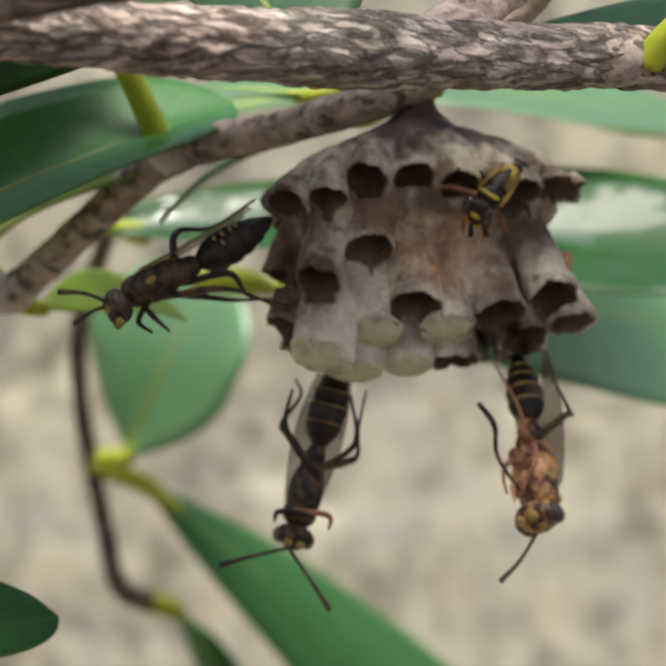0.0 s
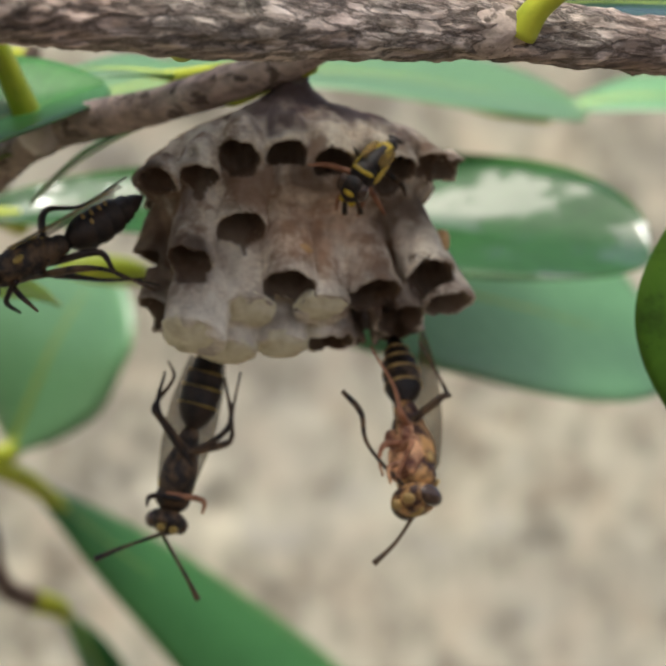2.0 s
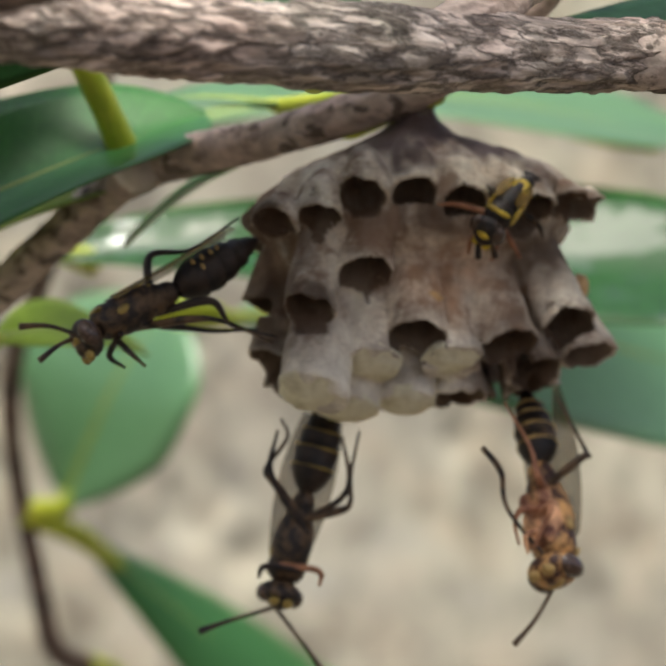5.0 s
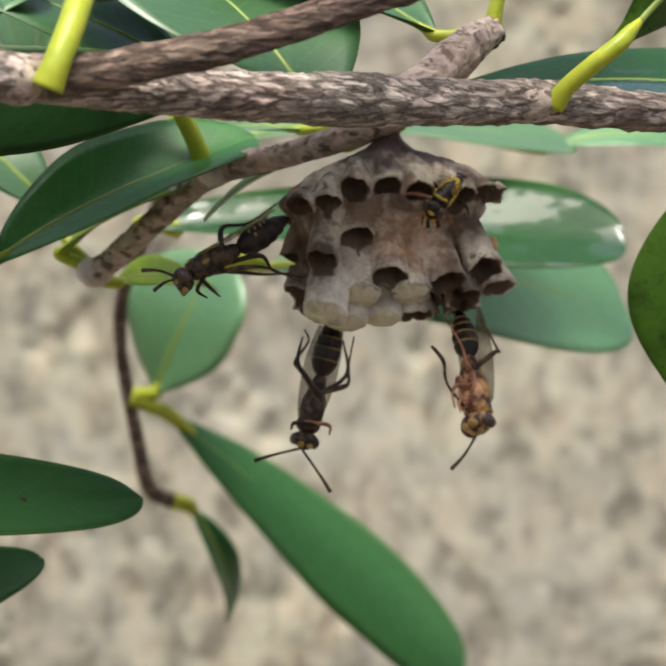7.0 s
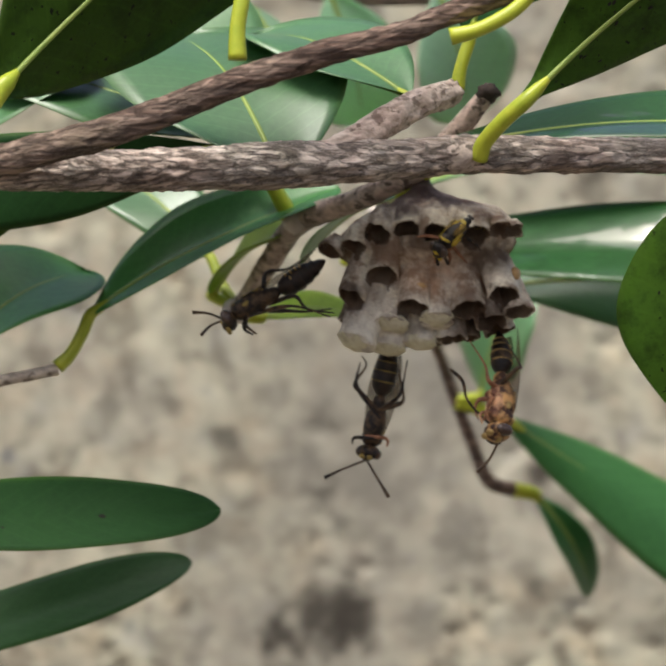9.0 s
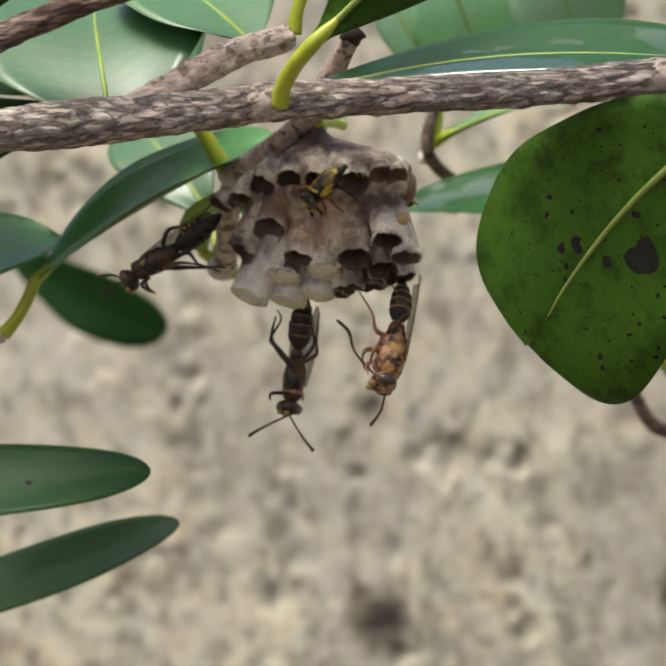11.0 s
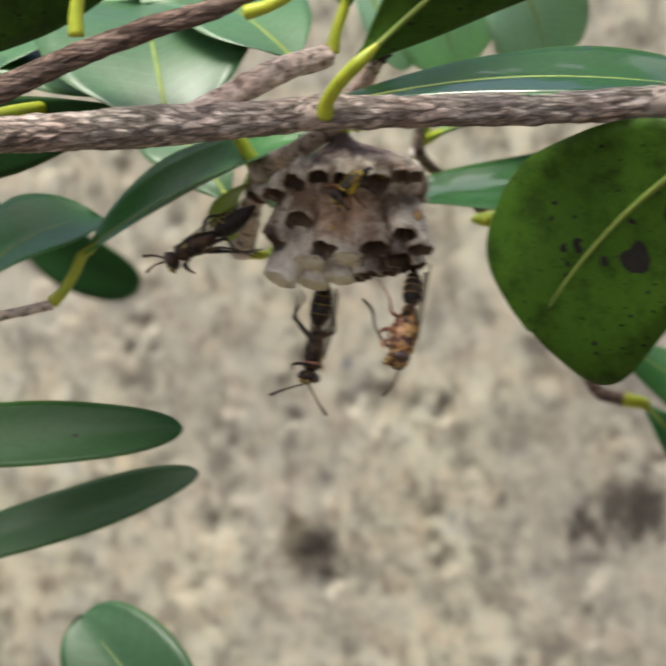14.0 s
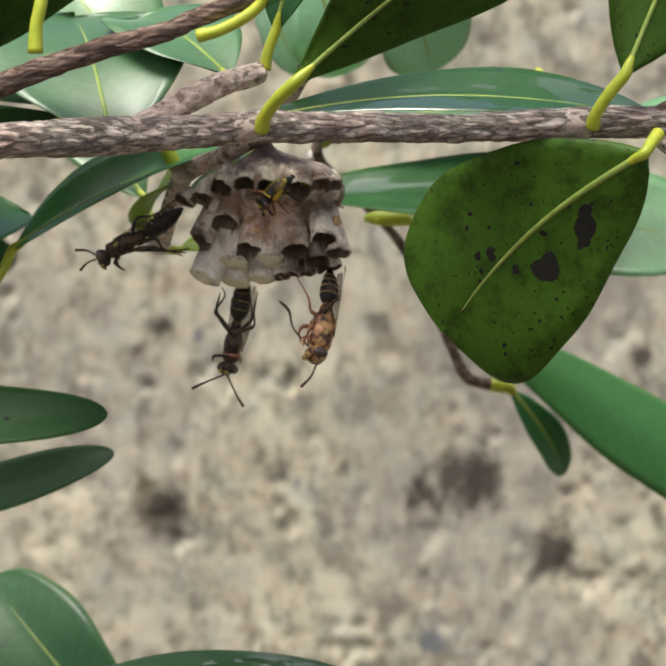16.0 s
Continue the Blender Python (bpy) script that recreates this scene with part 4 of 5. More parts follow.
def nest_cells():
    """Mouth of each cell in x, y, z, its radius, its length and whether a cap closes it."""
    upper = [(0.1, 1.0, 0.3, 2.1), (-4.4, 0.8, -0.3, 2.1), (-8.2, 1.0, -2.6, 2.05), (-12.0, 1.4, -3.4, 2.0), (4.6, 0.6, -0.4, 2.0), (10.6, 1.0, -1.1, 2.35), (14.4, 2.2, 0.2, 1.95), (16.6, 3.2, -0.4, 2.2)]
    middle = [(-3.9, 1.4, -7.3, 2.5), (-8.8, 1.2, -10.5, 2.3)]
    lower = [(0.9, 1.3, -12.3, 2.55), (9.4, 2.6, -12.7, 2.75), (14.8, 2.8, -10.4, 2.4), (17.2, 3.8, -13.0, 2.3), (12.9, 5.2, -14.6, 2.4)]
    capped = [(-2.8, 3.0, -14.8, 2.75), (4.5, 2.4, -14.0, 2.5), (-8.1, 2.0, -17.4, 2.95), (-3.6, 6.6, -18.3, 2.75), (1.6, 6.0, -17.6, 2.5)]
    under = [(6.4, 6.8, -16.9, 2.4), (2.4, 11, -17.8, 2.5), (8.2, 10.6, -16.6, 2.5), (14.0, 9.2, -15.6, 2.4), (11.6, 8.4, -12.4, 2.9), (-6.8, 12.2, -16.6, 2.5), (-1.8, 14.4, -17.2, 2.5), (4.6, 15.8, -16.4, 2.5),
             (10.6, 15, -14.8, 2.5), (-9.2, 9.8, -14.4, 2.4), (14.0, 9.6, -11.6, 2.4)]
    rear = [(3 + 12.5 * math.cos(a), 9.5 + 8.0 * math.sin(a), -4.5 - 5 * (k % 2), 2.5) for k, a in enumerate(np.linspace(0.75, 2.85, 8))]
    out = []
    for row, length, cap in ((upper, 5.0, 0), (middle, 9.5, 0), (lower, 12.5, 0), (capped, 14.0, 1), (under, 13.0, 0), (rear, 9.0, 0)):
        for c in row:
            off = abs(c[0] - 2.5)
            roof = 6.2 - 0.3 * off - 0.012 * off * off
            out.append((*c, min(length, max(1.6, (roof - c[2]) / 0.9)), cap))
    return out


def comb_mesh(cells, res=0.27):
    """The fused paper of all cells: walls joined smoothly, each cell hollowed out, as one closed skin."""
    lo, hi = np.array((-17.0, -5.0, -21.5)), np.array((22.5, 22.0, 9.0))
    dims = np.ceil((hi - lo) / res).astype(int)
    ax = [lo[k] + np.arange(dims[k]) * res for k in range(3)]
    X, Y, Z = np.meshgrid(*ax, indexing="ij")
    pts = np.stack([X.ravel(), Y.ravel(), Z.ravel()], 1)
    wob = (hash_noise(pts / 3.1, 31) * 0.4 + hash_noise(pts / (1.0, 1.0, 1.8), 32) * 0.3).reshape(dims)
    field = np.full(dims, 50.0)

    def blend(a, b, k):
        h = np.clip(0.5 + 0.5 * (b - a) / k, 0, 1)
        return b + (a - b) * h - k * h * (1 - h)

    def lump(c, r, k=1.2):
        q = np.sqrt(((X - c[0]) / r[0]) ** 2 + ((Y - c[1]) / r[1]) ** 2 + ((Z - c[2]) / r[2]) ** 2)
        return (q - 1) * min(r)

    for c, r in (((2.3, 6.4, 6.2), (1.3, 1.3, 2.4)), ((2.7, 7.0, 3.9), (4.4, 4.1, 2.4)), ((3.0, 8.0, 1.9), (9.8, 7.0, 2.8)), ((8.6, 6.6, 1.6), (6.0, 5.6, 2.2)), ((2.4, 9.2, -2.2), (14.2, 8.8, 4.0)),
                 ((2.6, 10.0, -8.0), (11.5, 7.4, 6.5))):
        field = blend(field, lump(c, r), 2.4)
    hollow = np.full(dims, 50.0)
    for x, y, z, r, length, cap in cells:
        m, a = np.array((x, y, z)), np.array(cell_axis(x, y))
        tilt = a + np.array((0, 0.03, 0))
        tilt /= np.linalg.norm(tilt)
        ends = np.stack([m - a * length, m + a * 1.5])
        sl = tuple(slice(max(0, int((ends[:, k].min() - r - 2 - lo[k]) / res)), int((ends[:, k].max() + r + 2 - lo[k]) / res) + 1) for k in range(3))
        d = np.stack([X[sl] - m[0], Y[sl] - m[1], Z[sl] - m[2]])
        h = np.tensordot(a, d, 1)
        rad = np.sqrt(np.maximum((d * d).sum(0) - h * h, 0))
        flare = r * (1 + 0.05 * np.clip(h + 1.2, 0, 1.2) - 0.02 * np.clip(-h - 4, 0, 8))
        flare = flare * np.clip(0.5 + 0.22 * (h + length), 0.5, 1)
        cut = np.tensordot(tilt, d, 1) + 0.9 * wob[sl]
        tube_d = np.maximum(np.maximum(rad - flare, cut), -length - h)
        field[sl] = blend(field[sl], tube_d, 0.3)
        if not cap:
            deep = max(1.4, min(4.6, length - 0.7)) if length < 7 else 5.5
            hol = np.maximum(np.maximum(rad - (flare - 0.36) * np.clip(1 + 0.05 * h, 0.5, 1), h - 1.3), -deep - h)
            hollow[sl] = np.minimum(hollow[sl], hol)
    field = field + 0.5 * wob
    inside_cut = np.maximum(field, -hollow)
    field = inside_cut
    # skin of the zero level: one vertex in each crossed box, one quad on each crossed edge
    s = field < 0
    box = np.zeros(tuple(dims - 1), dtype=int)
    for dx in (0, 1):
        for dy in (0, 1):
            for dz in (0, 1):
                box += s[dx:dims[0] - 1 + dx, dy:dims[1] - 1 + dy, dz:dims[2] - 1 + dz]
    act = np.argwhere((box > 0) & (box < 8))
    index = -np.ones(tuple(dims - 1), dtype=int)
    index[tuple(act.T)] = np.arange(len(act))
    acc, cnt = np.zeros((len(act), 3)), np.zeros(len(act))
    corners = [(0, 0, 0), (1, 0, 0), (0, 1, 0), (1, 1, 0), (0, 0, 1), (1, 0, 1), (0, 1, 1), (1, 1, 1)]
    for i, p in enumerate(corners):
        for q in corners[i + 1:]:
            if sum(abs(u - v) for u, v in zip(p, q)) != 1:
                continue
            f0, f1 = field[tuple((act + p).T)], field[tuple((act + q).T)]
            hit = (f0 < 0) != (f1 < 0)
            t = np.where(hit, f0 / np.where(hit, f0 - f1, 1), 0)
            acc += np.where(hit[:, None], np.array(p) + t[:, None] * (np.array(q) - np.array(p)), 0)
            cnt += hit
    verts = lo + (act + acc / cnt[:, None]) * res
    faces = []
    for k in range(3):
        u, v = (k + 1) % 3, (k + 2) % 3
        step = np.zeros(3, dtype=int)
        step[k] = 1
        n = dims - 1
        e = np.argwhere(s[:n[0], :n[1], :n[2]] != s[step[0]:n[0] + step[0], step[1]:n[1] + step[1], step[2]:n[2] + step[2]])
        e = e[(e[:, u] > 0) & (e[:, v] > 0)]
        du, dv = np.zeros(3, dtype=int), np.zeros(3, dtype=int)
        du[u], dv[v] = 1, 1
        quad = np.stack([index[tuple((e - du - dv).T)], index[tuple((e - dv).T)], index[tuple(e.T)], index[tuple((e - du).T)]], 1)
        flip = ~s[tuple(e.T)]
        quad[flip] = quad[flip][:, ::-1]
        faces += quad[(quad >= 0).all(1)].tolist()
    fr = acc / cnt[:, None]
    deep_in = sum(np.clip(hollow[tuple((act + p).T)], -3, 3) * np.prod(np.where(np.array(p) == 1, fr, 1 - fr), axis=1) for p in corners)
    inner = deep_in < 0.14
    return verts, faces, inner


def build_nest():
    nest = thing("wasp_nest", (2.1, 6, 8), "grey-brown paper wasp nest, open cells with whitish capped ones below", "wasp nest")
    part("stalk", tube([(1.6, 6.5, 11), (2.0, 6.0, 9.2), (2.2, 6.2, 7.6), (2.5, 6.8, 5.6)], [0.9, 0.95, 1.2, 2.0], 24, 30, rough=0.2, seed=61, grain=(1.0, 0.6)), VARNISH, nest, "dark varnished stalk", at=(2.2, 6, 8.2))
    cells = nest_cells()
    verts, faces, inner = comb_mesh(cells)
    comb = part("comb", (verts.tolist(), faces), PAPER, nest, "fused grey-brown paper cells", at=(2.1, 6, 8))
    # stain of dark varnish round the stalk, brown shade painted inside the cells, fresher whitish paper low down
    n = hash_noise(verts / 2.2, 41) * 0.5 + hash_noise(verts / 0.8, 42) * 0.3
    hollow_shade = inner.astype(float)
    dark = np.clip((verts[:, 2] - 1.5 + 0.008 * (verts[:, 0] - 3.5) ** 2 + 4.0 * n) / 3.0, 0, 1) * np.clip(1.9 - np.abs(verts[:, 0] - 4.0) / 6.5, 0, 1)
    # paler worn rims
    rim = np.zeros(len(verts))
    for x, y, z, r, length, cap in cells:
        d = verts - np.array((x, y, z))
        a = np.array(cell_axis(x, y))
        h = d @ a
        rad = np.sqrt(np.maximum((d * d).sum(1) - h * h, 0))
        rim = np.maximum(rim, np.clip(1.4 - np.abs(rad - r) / 0.6, 0, 1) * np.clip(1 + (h + 0.3) / 1.6, 0, 1) * np.clip(1.6 - h, 0, 1))
    rim *= np.clip(0.55 + n, 0, 1) * (1 - hollow_shade)
    pale = np.clip((-verts[:, 2] - 10.5 - 0.28 * np.clip(verts[:, 0] - 4, 0, 20) + 2.2 * n) / 4.0, 0, 1) * np.clip((9 - verts[:, 0]) / 5, 0, 1)
    tan = np.exp(-((verts[:, 0] - 4.5) ** 2 / 26 + (verts[:, 2] + 6.5) ** 2 / 14)) * 1.2 * np.clip(0.6 + n, 0, 1)
    # brown blobs: part paper stain, part shade painted under mouths and at the left
    stain_shade = np.zeros(len(verts))
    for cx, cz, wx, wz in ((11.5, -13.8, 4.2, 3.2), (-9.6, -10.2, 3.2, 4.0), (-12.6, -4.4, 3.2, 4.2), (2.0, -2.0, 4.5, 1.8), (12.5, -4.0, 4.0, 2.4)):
        stain_shade = np.maximum(stain_shade, np.exp(-((verts[:, 0] - cx) / wx) ** 2 - ((verts[:, 2] - cz) / wz) ** 2))
    stain_shade = np.clip(stain_shade * (1.15 + 2.2 * n), 0, 1)
    for name, vals in (("hollow_shade", hollow_shade), ("stain_shade", stain_shade), ("varnish", dark), ("fresh", np.maximum(pale, 0.75 * rim)), ("tan", tan)):
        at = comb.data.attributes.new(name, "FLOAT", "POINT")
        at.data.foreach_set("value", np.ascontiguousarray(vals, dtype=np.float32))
    # dried amber drops on the paper
    for c, rr in (((16.6, 4.6, -7.0), (0.8, 1.1, 1.1)), ((1.7, 0.9, -8.9), (1.2, 0.5, 0.6))):
        part("drop", ball(c, rr, None, 16, 10, 0.3, c[0]), DROP, nest, "dried amber drop", at=c)
    # silk caps of the closed cells
    for k, (x, y, z, r, length, cap) in enumerate(cells):
        m, a = Vector((x, y, z)), cell_axis(x, y)
        if cap:
            rot = a.to_track_quat("X", "Z").to_matrix()
            part("cap", ball(m - a * 0.35, (1.0, r * 1.04, r * 1.04), rot, 30, 18, 0.14, k * 1.7), CAP, nest, "whitish domed silk cap", at=m)
    return nest


build_nest()


# ---- the wasps ----
def wasp(at, head_way, back_way, legs, antennae, label, belly=None, shell=None, body=None, curl=0.0, face=None, scale=1.0, rings=0.0, mark=None, wing=12.6, spots=True, tail=1.0, droop=0.0, dots=(), girth=1.0, bold=1.0, band=None):
    """at: middle of the thorax. head_way: from tail to head. back_way: the way its back looks. legs and antennae: points in the world."""
    belly, shell, mark = belly or W_DARK, shell or W_DARK, mark or W_YELLOW
    ax = Vector(head_way).normalized()
    up = Vector(back_way)
    up = (up - ax * up.dot(ax)).normalized()
    left = up.cross(ax)
    rot = Matrix((ax, left, up)).transposed()
    at = Vector(at)

    def w(x, y, z):
        return at + rot @ Vector((x, y, z)) * scale

    root = thing("wasp", at, label, "wasp", "wasps on the nest")
    s = scale
    thorax = join(ball(w(0, 0, 0), (3.2 * s, 1.75 * s, 1.85 * s), rot, 18, 14), ball(w(2.2, 0, 0.1), (1.5 * s, 1.7 * s, 1.6 * s), rot, 16, 10), ball(w(-2.3, 0, -0.2), (1.5 * s, 1.3 * s, 1.4 * s), rot, 16, 10), ball(w(-3.5, 0, -0.3), (1.3 * s, 1.0 * s, 1.1 * s), rot, 14, 9))
    th = part("thorax", thorax, body or W_DARK, root, "blotched thorax with yellow lines", at=at)
    for x, y, z, rx, ry, rz in () if not spots else ((2.75, 0, 1.25, 0.42, 1.5, 0.32), (-1.3, 0.75, 1.42, 0.8, 0.22 * bold, 0.2), (-1.3, -0.75, 1.42, 0.8, 0.22 * bold, 0.2), (-2.3, 0, 1.02, 0.35 * bold, 0.95, 0.22), (0.9, 1.58, 0.2, 0.7 * bold, 0.18, 0.4 * bold), (0.9, -1.58, 0.2, 0.7 * bold, 0.18, 0.4 * bold)):
        part("marking", ball(w(x, y, z), (rx * s, ry * s, rz * s), rot, 10, 6), mark, th, "yellow marking", at=w(x, y, z))
    if belly is not W_DARK:
        part("underside", join(ball(w(0.6, 0, -0.85), (2.5 * s, 1.65 * s, 1.2 * s), rot, 14, 9), ball(w(2.0, 0.7, -1.3), (0.9 * s, 0.6 * s, 0.8 * s), rot), ball(w(2.0, -0.7, -1.3), (0.9 * s, 0.6 * s, 0.8 * s), rot),
                               ball(w(-1.0, 0.7, -1.4), (0.9 * s, 0.6 * s, 0.8 * s), rot), ball(w(-1.0, -0.7, -1.4), (0.9 * s, 0.6 * s, 0.8 * s), rot)), belly, th, "pinkish pale underside", at=w(0.6, 0, -1))
    # head
    head = part("head", join(ball(w(4.5, 0, -0.35), (1.15 * s, 1.95 * s, 1.75 * s), rot, 18, 12), ball(w(5.2, 0, -0.95), (0.7 * s, 1.05 * s, 0.95 * s), rot, 14, 8)), face or W_BROWN, root, at=w(4.2, 0, -0.3))
    for sd in (1, -1):
        part("eye", ball(w(4.65, 1.35 * sd, -0.1), (0.85 * s, 0.75 * s, 1.3 * s), rot, 14, 9), W_EYE, head, "dark compound eye", at=w(4.65, 1.35 * sd, -0.1))
        part("mandible", ball(w(5.3, 0.6 * sd, -1.75), (0.4 * s, 0.5 * s, 0.6 * s), rot, 10, 7), mark, head, at=w(5.3, 0.6 * sd, -1.75))
    part("forehead", ball(w(5.45, 0, -0.2), (0.42 * s, 0.8 * s, 0.5 * s), rot, 12, 7), mark, head, "yellow face", at=w(5.45, 0, -0.2))
    ants = []
    for pts, sd in zip(antennae, (1, -1)):
        root_a = w(5.3, 0.55 * sd, 0.25)
        ants.append(part("antenna", tube([root_a, *[Vector(q) for q in pts]], [0.2, 0.17, 0.22, 0.3, 0.22][:len(pts) + 2], 8, 22), W_BROWN, head, "thin brown antenna", at=root_a))
    # gaster: dark segments with yellow hind margins
    gaster = part("gaster", ball(w(-4.0, 0, -0.35), (1.3 * s, 0.55 * s, 0.6 * s), rot, 12, 8), W_DARK, root, "dark waist and abdomen with yellow rings", at=w(-4.0, 0, -0.35))
    prof = [(-4.6 + (x + 4.6) * tail, r * girth) for x, r in ((-4.6, 0.75), (-5.3, 1.35), (-6.0, 1.72), (-6.9, 1.92), (-7.0, 1.78), (-8.0, 1.95), (-8.6, 1.92), (-8.7, 1.72), (-9.5, 1.78), (-10.1, 1.66), (-10.2, 1.46), (-11.0, 1.38), (-11.4, 1.25), (-11.5, 1.05), (-12.3, 0.8), (-13.2, 0.2))]

    def ringed(lo, hi, grow=0.0):
        verts, faces = [], []
        sel = prof[lo:hi]
        for x, r in sel:
            dz = -0.35 - curl * ((-4.6 - x) / 8) ** 2 * 4 - droop * (-4.6 - x)
            for q in range(20):
                a = q / 20 * 2 * math.pi
                verts.append(w(x, math.cos(a) * (r + grow), dz + math.sin(a) * (r + grow) * 0.95))
        for k in range(len(sel) - 1):
            for q in range(20):
                faces.append((k * 20 + q, k * 20 + (q + 1) % 20, (k + 1) * 20 + (q + 1) % 20, (k + 1) * 20 + q))
        return verts, faces

    for lo, hi in ((0, 4), (3, 7), (6, 10), (9, 13), (12, 16)):
        part("segment", ringed(lo, hi), shell if lo % 6 else W_DARK, gaster, at=w(prof[lo][0], 0, -0.35))
    for x, r in ((-6.75, 1.9), (-8.45, 1.94), (-9.95, 1.69), (-11.25, 1.3)):
        x, r = -4.6 + (x + 4.6) * tail, r * girth
        if rings:
            dz = -0.35 - curl * ((-4.6 - x) / 8) ** 2 * 4 - droop * (-4.6 - x)
            verts, faces = [], []
            for q in range(24):
                a = q / 24 * 2 * math.pi
                wd = rings * (0.65 + 0.35 * math.cos(3 * a))
                for dx, g in ((-0.5, 0.0), (-0.3, 0.05), (0.3, 0.05), (0.5, 0.0)):
                    verts.append(w(x + dx * wd, math.cos(a) * (r + g), dz + math.sin(a) * (r + g) * 0.95))
            for q in range(24):
                for m in range(3):
                    faces.append((q * 4 + m, q * 4 + m + 1, ((q + 1) % 24) * 4 + m + 1, ((q + 1) % 24) * 4 + m))
            part("ring", (verts, faces), band or mark, gaster, "yellow ring", at=w(x, 0, dz))
    for x, y, z in dots:
        part("spot", ball(w(x, y, z), (0.16 * s, 0.3 * s, 0.34 * s), rot, 10, 6), W_TAN, gaster, "pale yellow spot", at=w(x, y, z))
    # wings, folded lengthwise
    for sd in (1, -1):
        verts, faces = [], []
        for i in range(15):
            u = i / 14
            x = 1.2 - wing * u
            half = 0.25 + min(1.0, wing / 9) * math.sin(math.pi * min(1, u * 0.9 + 0.05)) ** 0.8
            for j in range(5):
                v = j / 4 * 2 - 1
                verts.append(w(x, sd * (1.15 + 0.1 * u) + v * half, 1.55 + 0.1 * u - 0.3 * v * sd - 2.2 * curl * u * u))
        for i in range(14):
            for j in range(4):
                faces.append((i * 5 + j, i * 5 + j + 1, (i + 1) * 5 + j + 1, (i + 1) * 5 + j))
        o = len(verts)
        verts += [v - up * 0.06 for v in verts]
        faces += [tuple(q + o for q in f[::-1]) for f in faces]
        part("wing", (verts, faces), WING, root, "narrow folded amber wing", at=w(1.2, sd * 1.25, 1.75))
    for hip, pts, mat in legs:
        hip_w = w(*hip)
        pts = [Vector(q) for q in pts]
        radii = [0.3, 0.4, 0.24, 0.16, 0.1] if len(pts) > 2 else [0.3, 0.28, 0.12]
        part("leg", tube([hip_w, *pts], radii, 9, 26), mat, root, at=hip_w)
    return root, head, ants


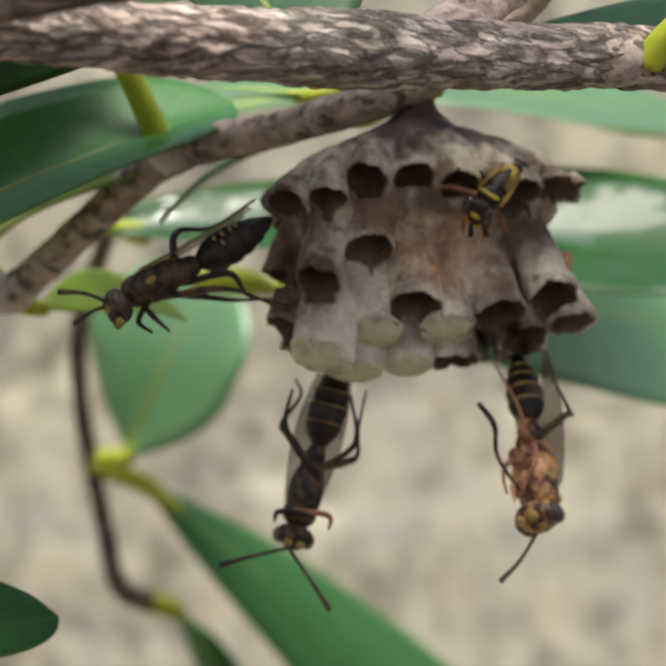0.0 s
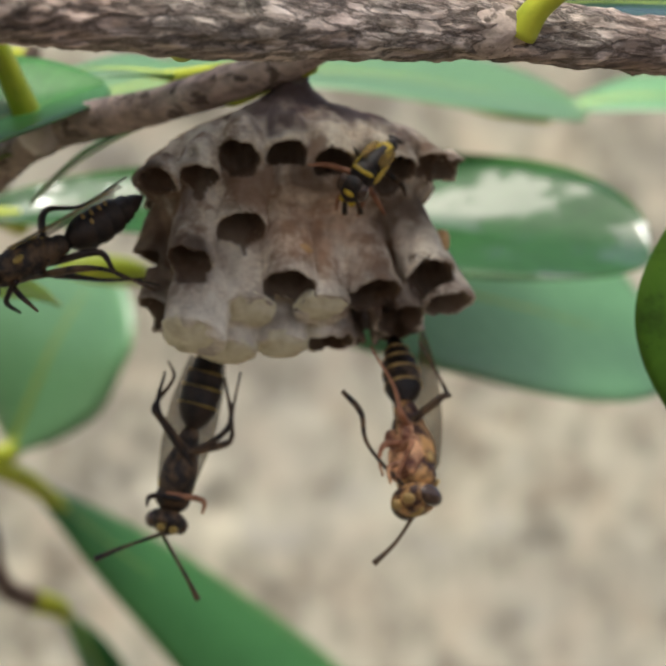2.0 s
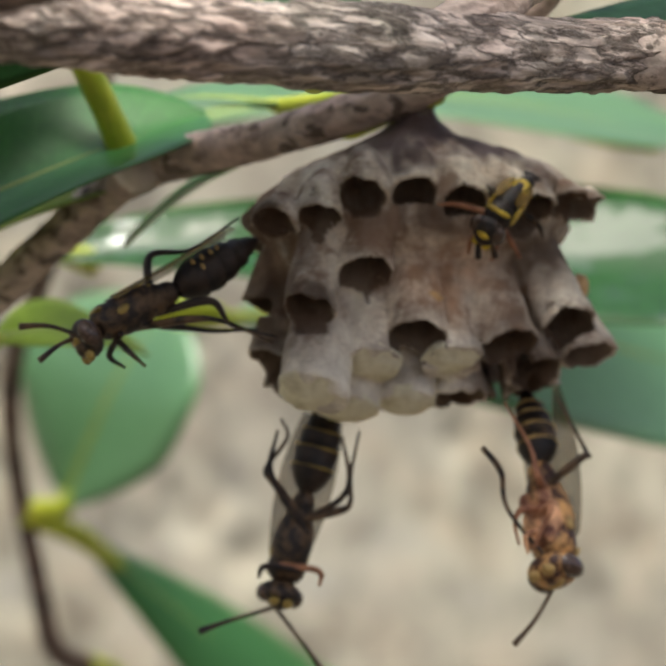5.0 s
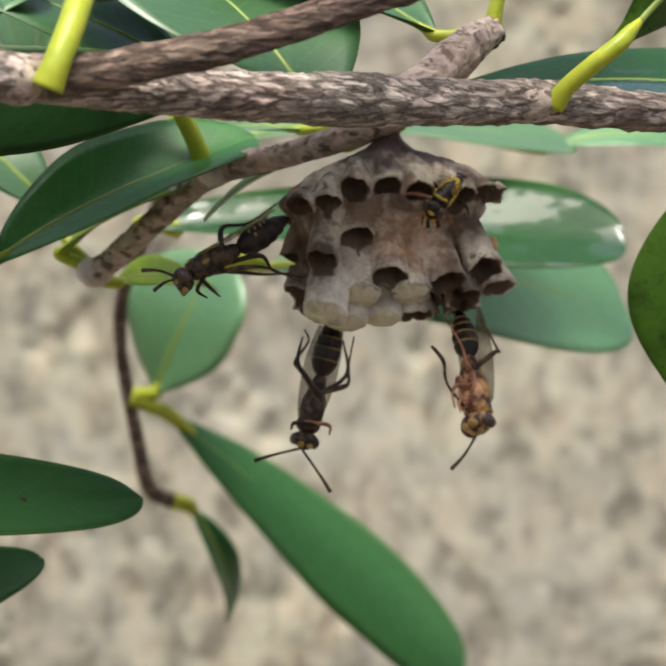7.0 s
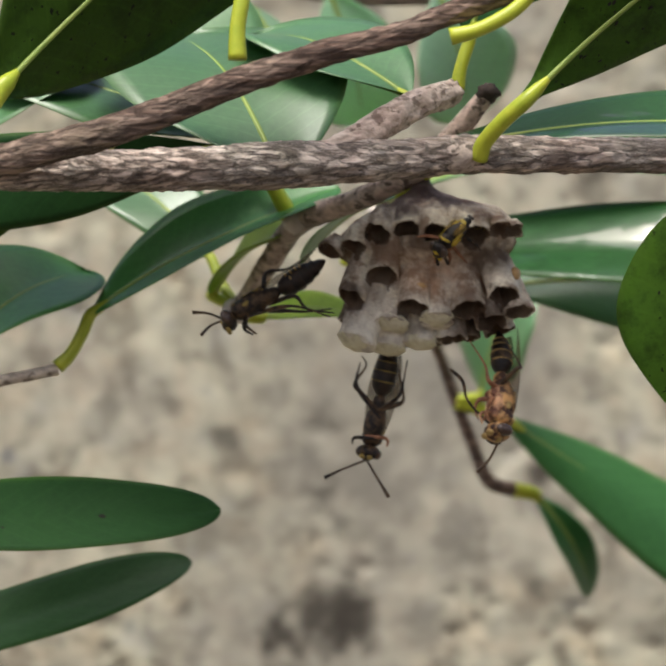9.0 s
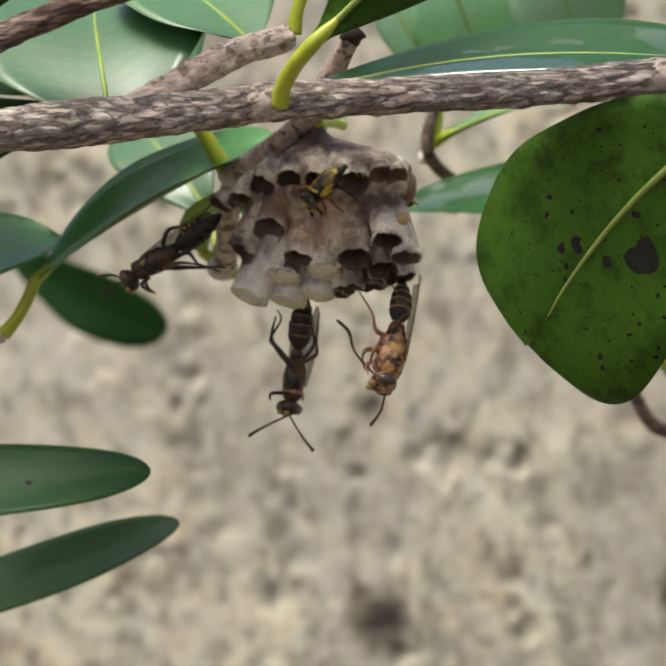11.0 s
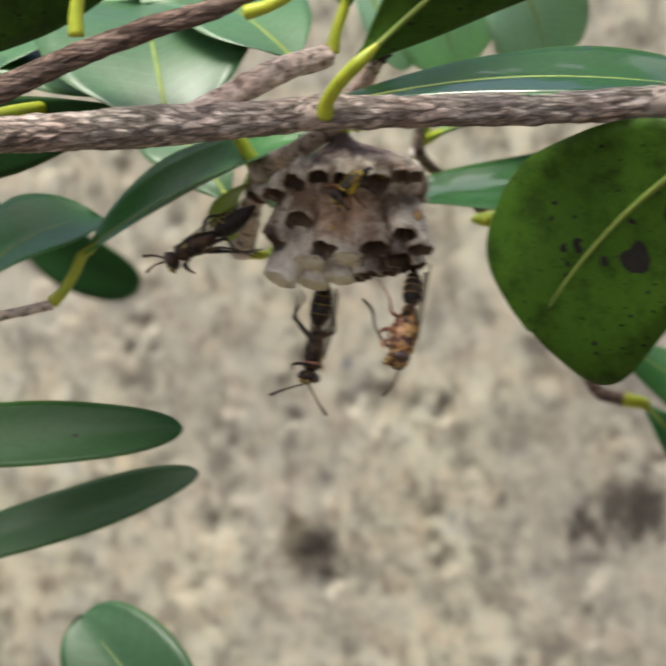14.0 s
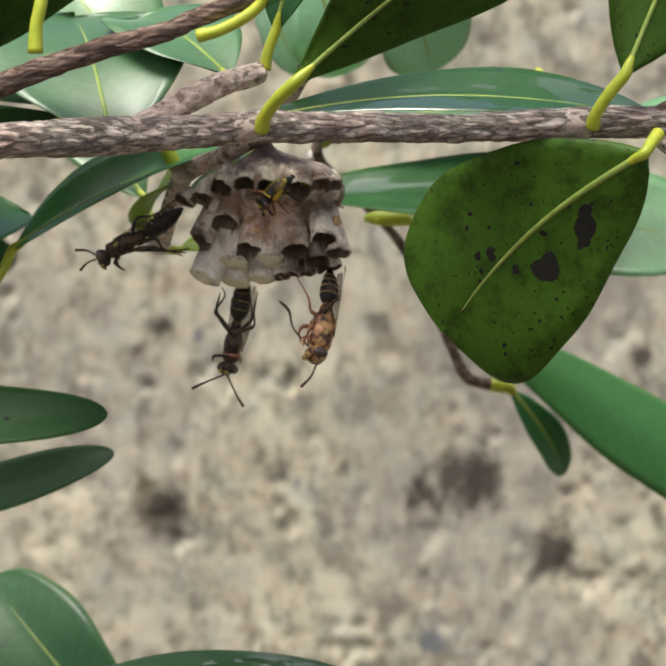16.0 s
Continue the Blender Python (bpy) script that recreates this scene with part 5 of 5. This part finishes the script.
def build_wasps():
    out = {}
    out["side"] = wasp((-24.2, 2.6, -11.2), (-0.86, -0.07, -0.5), (-0.42, 0.15, 0.85),
        [((-1.5, 0.9, -1.2), [(-22.2, 4, -6.5), (-18.5, 4.2, -5.6), (-14.4, 4, -2.7)], W_DARK), ((-2.2, -0.9, -1.2), [(-17.6, 1, -10.2), (-15.6, 1, -12.2), (-11.5, 1.5, -12.9)], W_DARK),
         ((0.2, -1.0, -1.4), [(-19.5, 0, -11.9), (-16.5, 0, -12.0), (-12.0, 1.0, -13.5)], W_BROWN), ((2.0, -0.9, -1.4), [(-25.0, 0, -14.8), (-23.4, 0, -16.1)], W_BROWN),
         ((0.2, 1.0, -1.4), [(-19.5, 4.5, -12.2), (-16.0, 4.5, -12.4), (-12.0, 5.0, -12.0)], W_DARK), ((2.0, 0.9, -1.4), [(-25.6, 3.5, -15.0), (-24.2, 3.5, -16.0)], W_DARK)],
        [[(-31.2, 2.6, -12.7), (-33.7, 2.6, -12.7)], [(-30.7, 1, -14.5), (-32.3, 1, -15.9)]], "dark brown wasp with faint yellow marks clinging to the nest's side", curl=-0.1, rings=0.0, mark=W_DULL, body=W_BROWN, dots=((-6.6, 1.4, 0.92), (-7.5, 1.5, 0.9), (-8.4, 1.5, 0.92), (-7.0, 1.88, 0.1), (-9.2, 1.2, 1.0)))
    out["below"] = wasp((-6.0, 13.6, -29.6), (-0.22, 0.05, -0.97), (0.1, 0.98, -0.1),
        [((-1.6, 0.9, -1.2), [(-2.6, 12, -26.8), (-1.4, 12, -26.0), (-1.4, 12, -23.6), (-0.7, 12, -19.7)], W_BROWN), ((-1.2, 0.8, -1.3), [(-1.9, 11.6, -25.1), (-2.3, 11.8, -20.3)], W_BROWN),
         ((-1.6, -0.9, -1.2), [(-8.2, 12, -24.6), (-9.0, 12, -23.3), (-7.2, 12, -20.6), (-7.8, 12, -19.0)], W_BROWN), ((-1.0, -0.8, -1.3), [(-8.6, 11.8, -23.9), (-8.1, 12, -20.0)], W_DARK),
         ((2.2, 0.9, -1.4), [(-4.2, 11.8, -32.0), (-4.0, 12, -33.3)], W_RUST), ((2.2, -0.9, -1.4), [(-9.0, 11.8, -31.8), (-9.5, 12, -32.8)], W_DARK)],
        [[(-5.0, 13, -38.7), (-3.4, 13, -41.0)], [(-11.4, 13.5, -36.5), (-14.1, 13.5, -37.6)]], "dark wasp hanging head down below the nest", curl=0.05, rings=0.3, face=W_BROWN, mark=W_DULL, body=W_BROWN)
    out["front"] = wasp((14.3, 4.6, -27.2), (-0.04, -0.5, -0.86), (0.75, 0.5, -0.1),
        [((-1.6, -0.9, -1.2), [(12.4, 2.6, -23.6), (11.8, 3, -21.1), (9.5, 3.2, -17.4)], W_RUST), ((-1.6, 0.9, -1.2), [(16.6, 3.4, -21.9), (17.3, 4, -21.3), (14.5, 4.2, -16.6)], W_BROWN),
         ((0.4, -1.0, -1.5), [(11.0, 2.2, -26.6), (10.3, 2, -27.9), (10.7, 2, -29.7)], W_RUST), ((0.4, 1.0, -1.5), [(13.0, 0.8, -26.4), (12.2, 0.6, -28.4), (11.6, 0.8, -30.0)], W_RUST),
         ((2.0, -0.8, -1.5), [(11.2, 1.6, -28.8), (11.4, 1.6, -30.4)], W_PINK)],
        [[(12.5, 3, -35.9), (10.6, 3, -38.0)], [(9.6, 2, -27.0), (8.7, 2, -23.6), (6.9, 2, -21.6)]], "rust and yellow wasp hanging head down under the nest", belly=W_PINK, body=W_AMBER, shell=W_BROWN, face=W_AMBER, curl=0.3, rings=0.28, scale=1.2, tail=0.72, girth=0.78, mark=W_TAN, band=W_TAN)
    out["climber"] = wasp((8.0, -1.5, -0.8), (-0.64, -0.4, -0.66), (0.0, -0.8, 0.6),
        [((1.0, 1.2, -1.2), [(4.4, 0.0, -1.0), (2.1, 0.3, -1.0)], W_RUST), ((1.0, -1.2, -1.2), [(8.6, -0.2, -3.8), (9.8, 0.6, -5.2)], W_RUST), ((2.2, 1.0, -1.4), [(5.2, -0.5, -3.8), (4.9, 0.0, -5.2)], W_RUST),
         ((-1.0, 1.2, -1.2), [(6.2, -0.2, 0.7), (6.1, 0.5, 2.1)], W_BROWN), ((-1.0, -1.2, -1.2), [(10.9, 0.0, -2.1), (11.9, 0.9, -3.3)], W_BROWN), ((2.2, -1.0, -1.4), [(7.2, -0.6, -4.2), (7.0, 0.1, -5.6)], W_RUST)],
        [[(5.2, -2.0, -4.0), (5.4, -1.2, -5.6)], [(6.2, -2.0, -4.2), (7.0, -1.0, -5.4)]], "black and yellow wasp crouched over the open cells", face=W_DARK, scale=0.8, rings=0.4, wing=3.2, tail=0.42, droop=1.7, bold=2.6)
    return out


WASPS = build_wasps()


# ---- what moves ----
def motions():
    root, head, ants = WASPS["climber"]
    p = root.location.copy()
    step = Vector((-1.0, -0.2, -0.6)) * MM
    walk(root, [(0, Matrix.Translation(p)), (8.3, Matrix.Translation(p)), (9.0, Matrix.Translation(p + step * 0.45)), (9.6, Matrix.Translation(p + step * 0.8)),
                (10.6, Matrix.Translation(p + step)), (16, Matrix.Translation(p + step))])
    for key, swing in (("below", 6), ("side", 7), ("front", 4)):
        root, head, ants = WASPS[key]
        for k, a in enumerate(ants):
            m = a.matrix_basis.copy()
            walk(a, [(t, m @ pose(0, 0, 0, swing * math.sin(1.3 * t + k), swing * 0.7 * math.sin(0.9 * t + 2 * k), 0)) for t in (0, 1.5, 3, 4.5, 6, 7.5, 9, 10.5, 12, 13.5, 15, 16)])


motions()
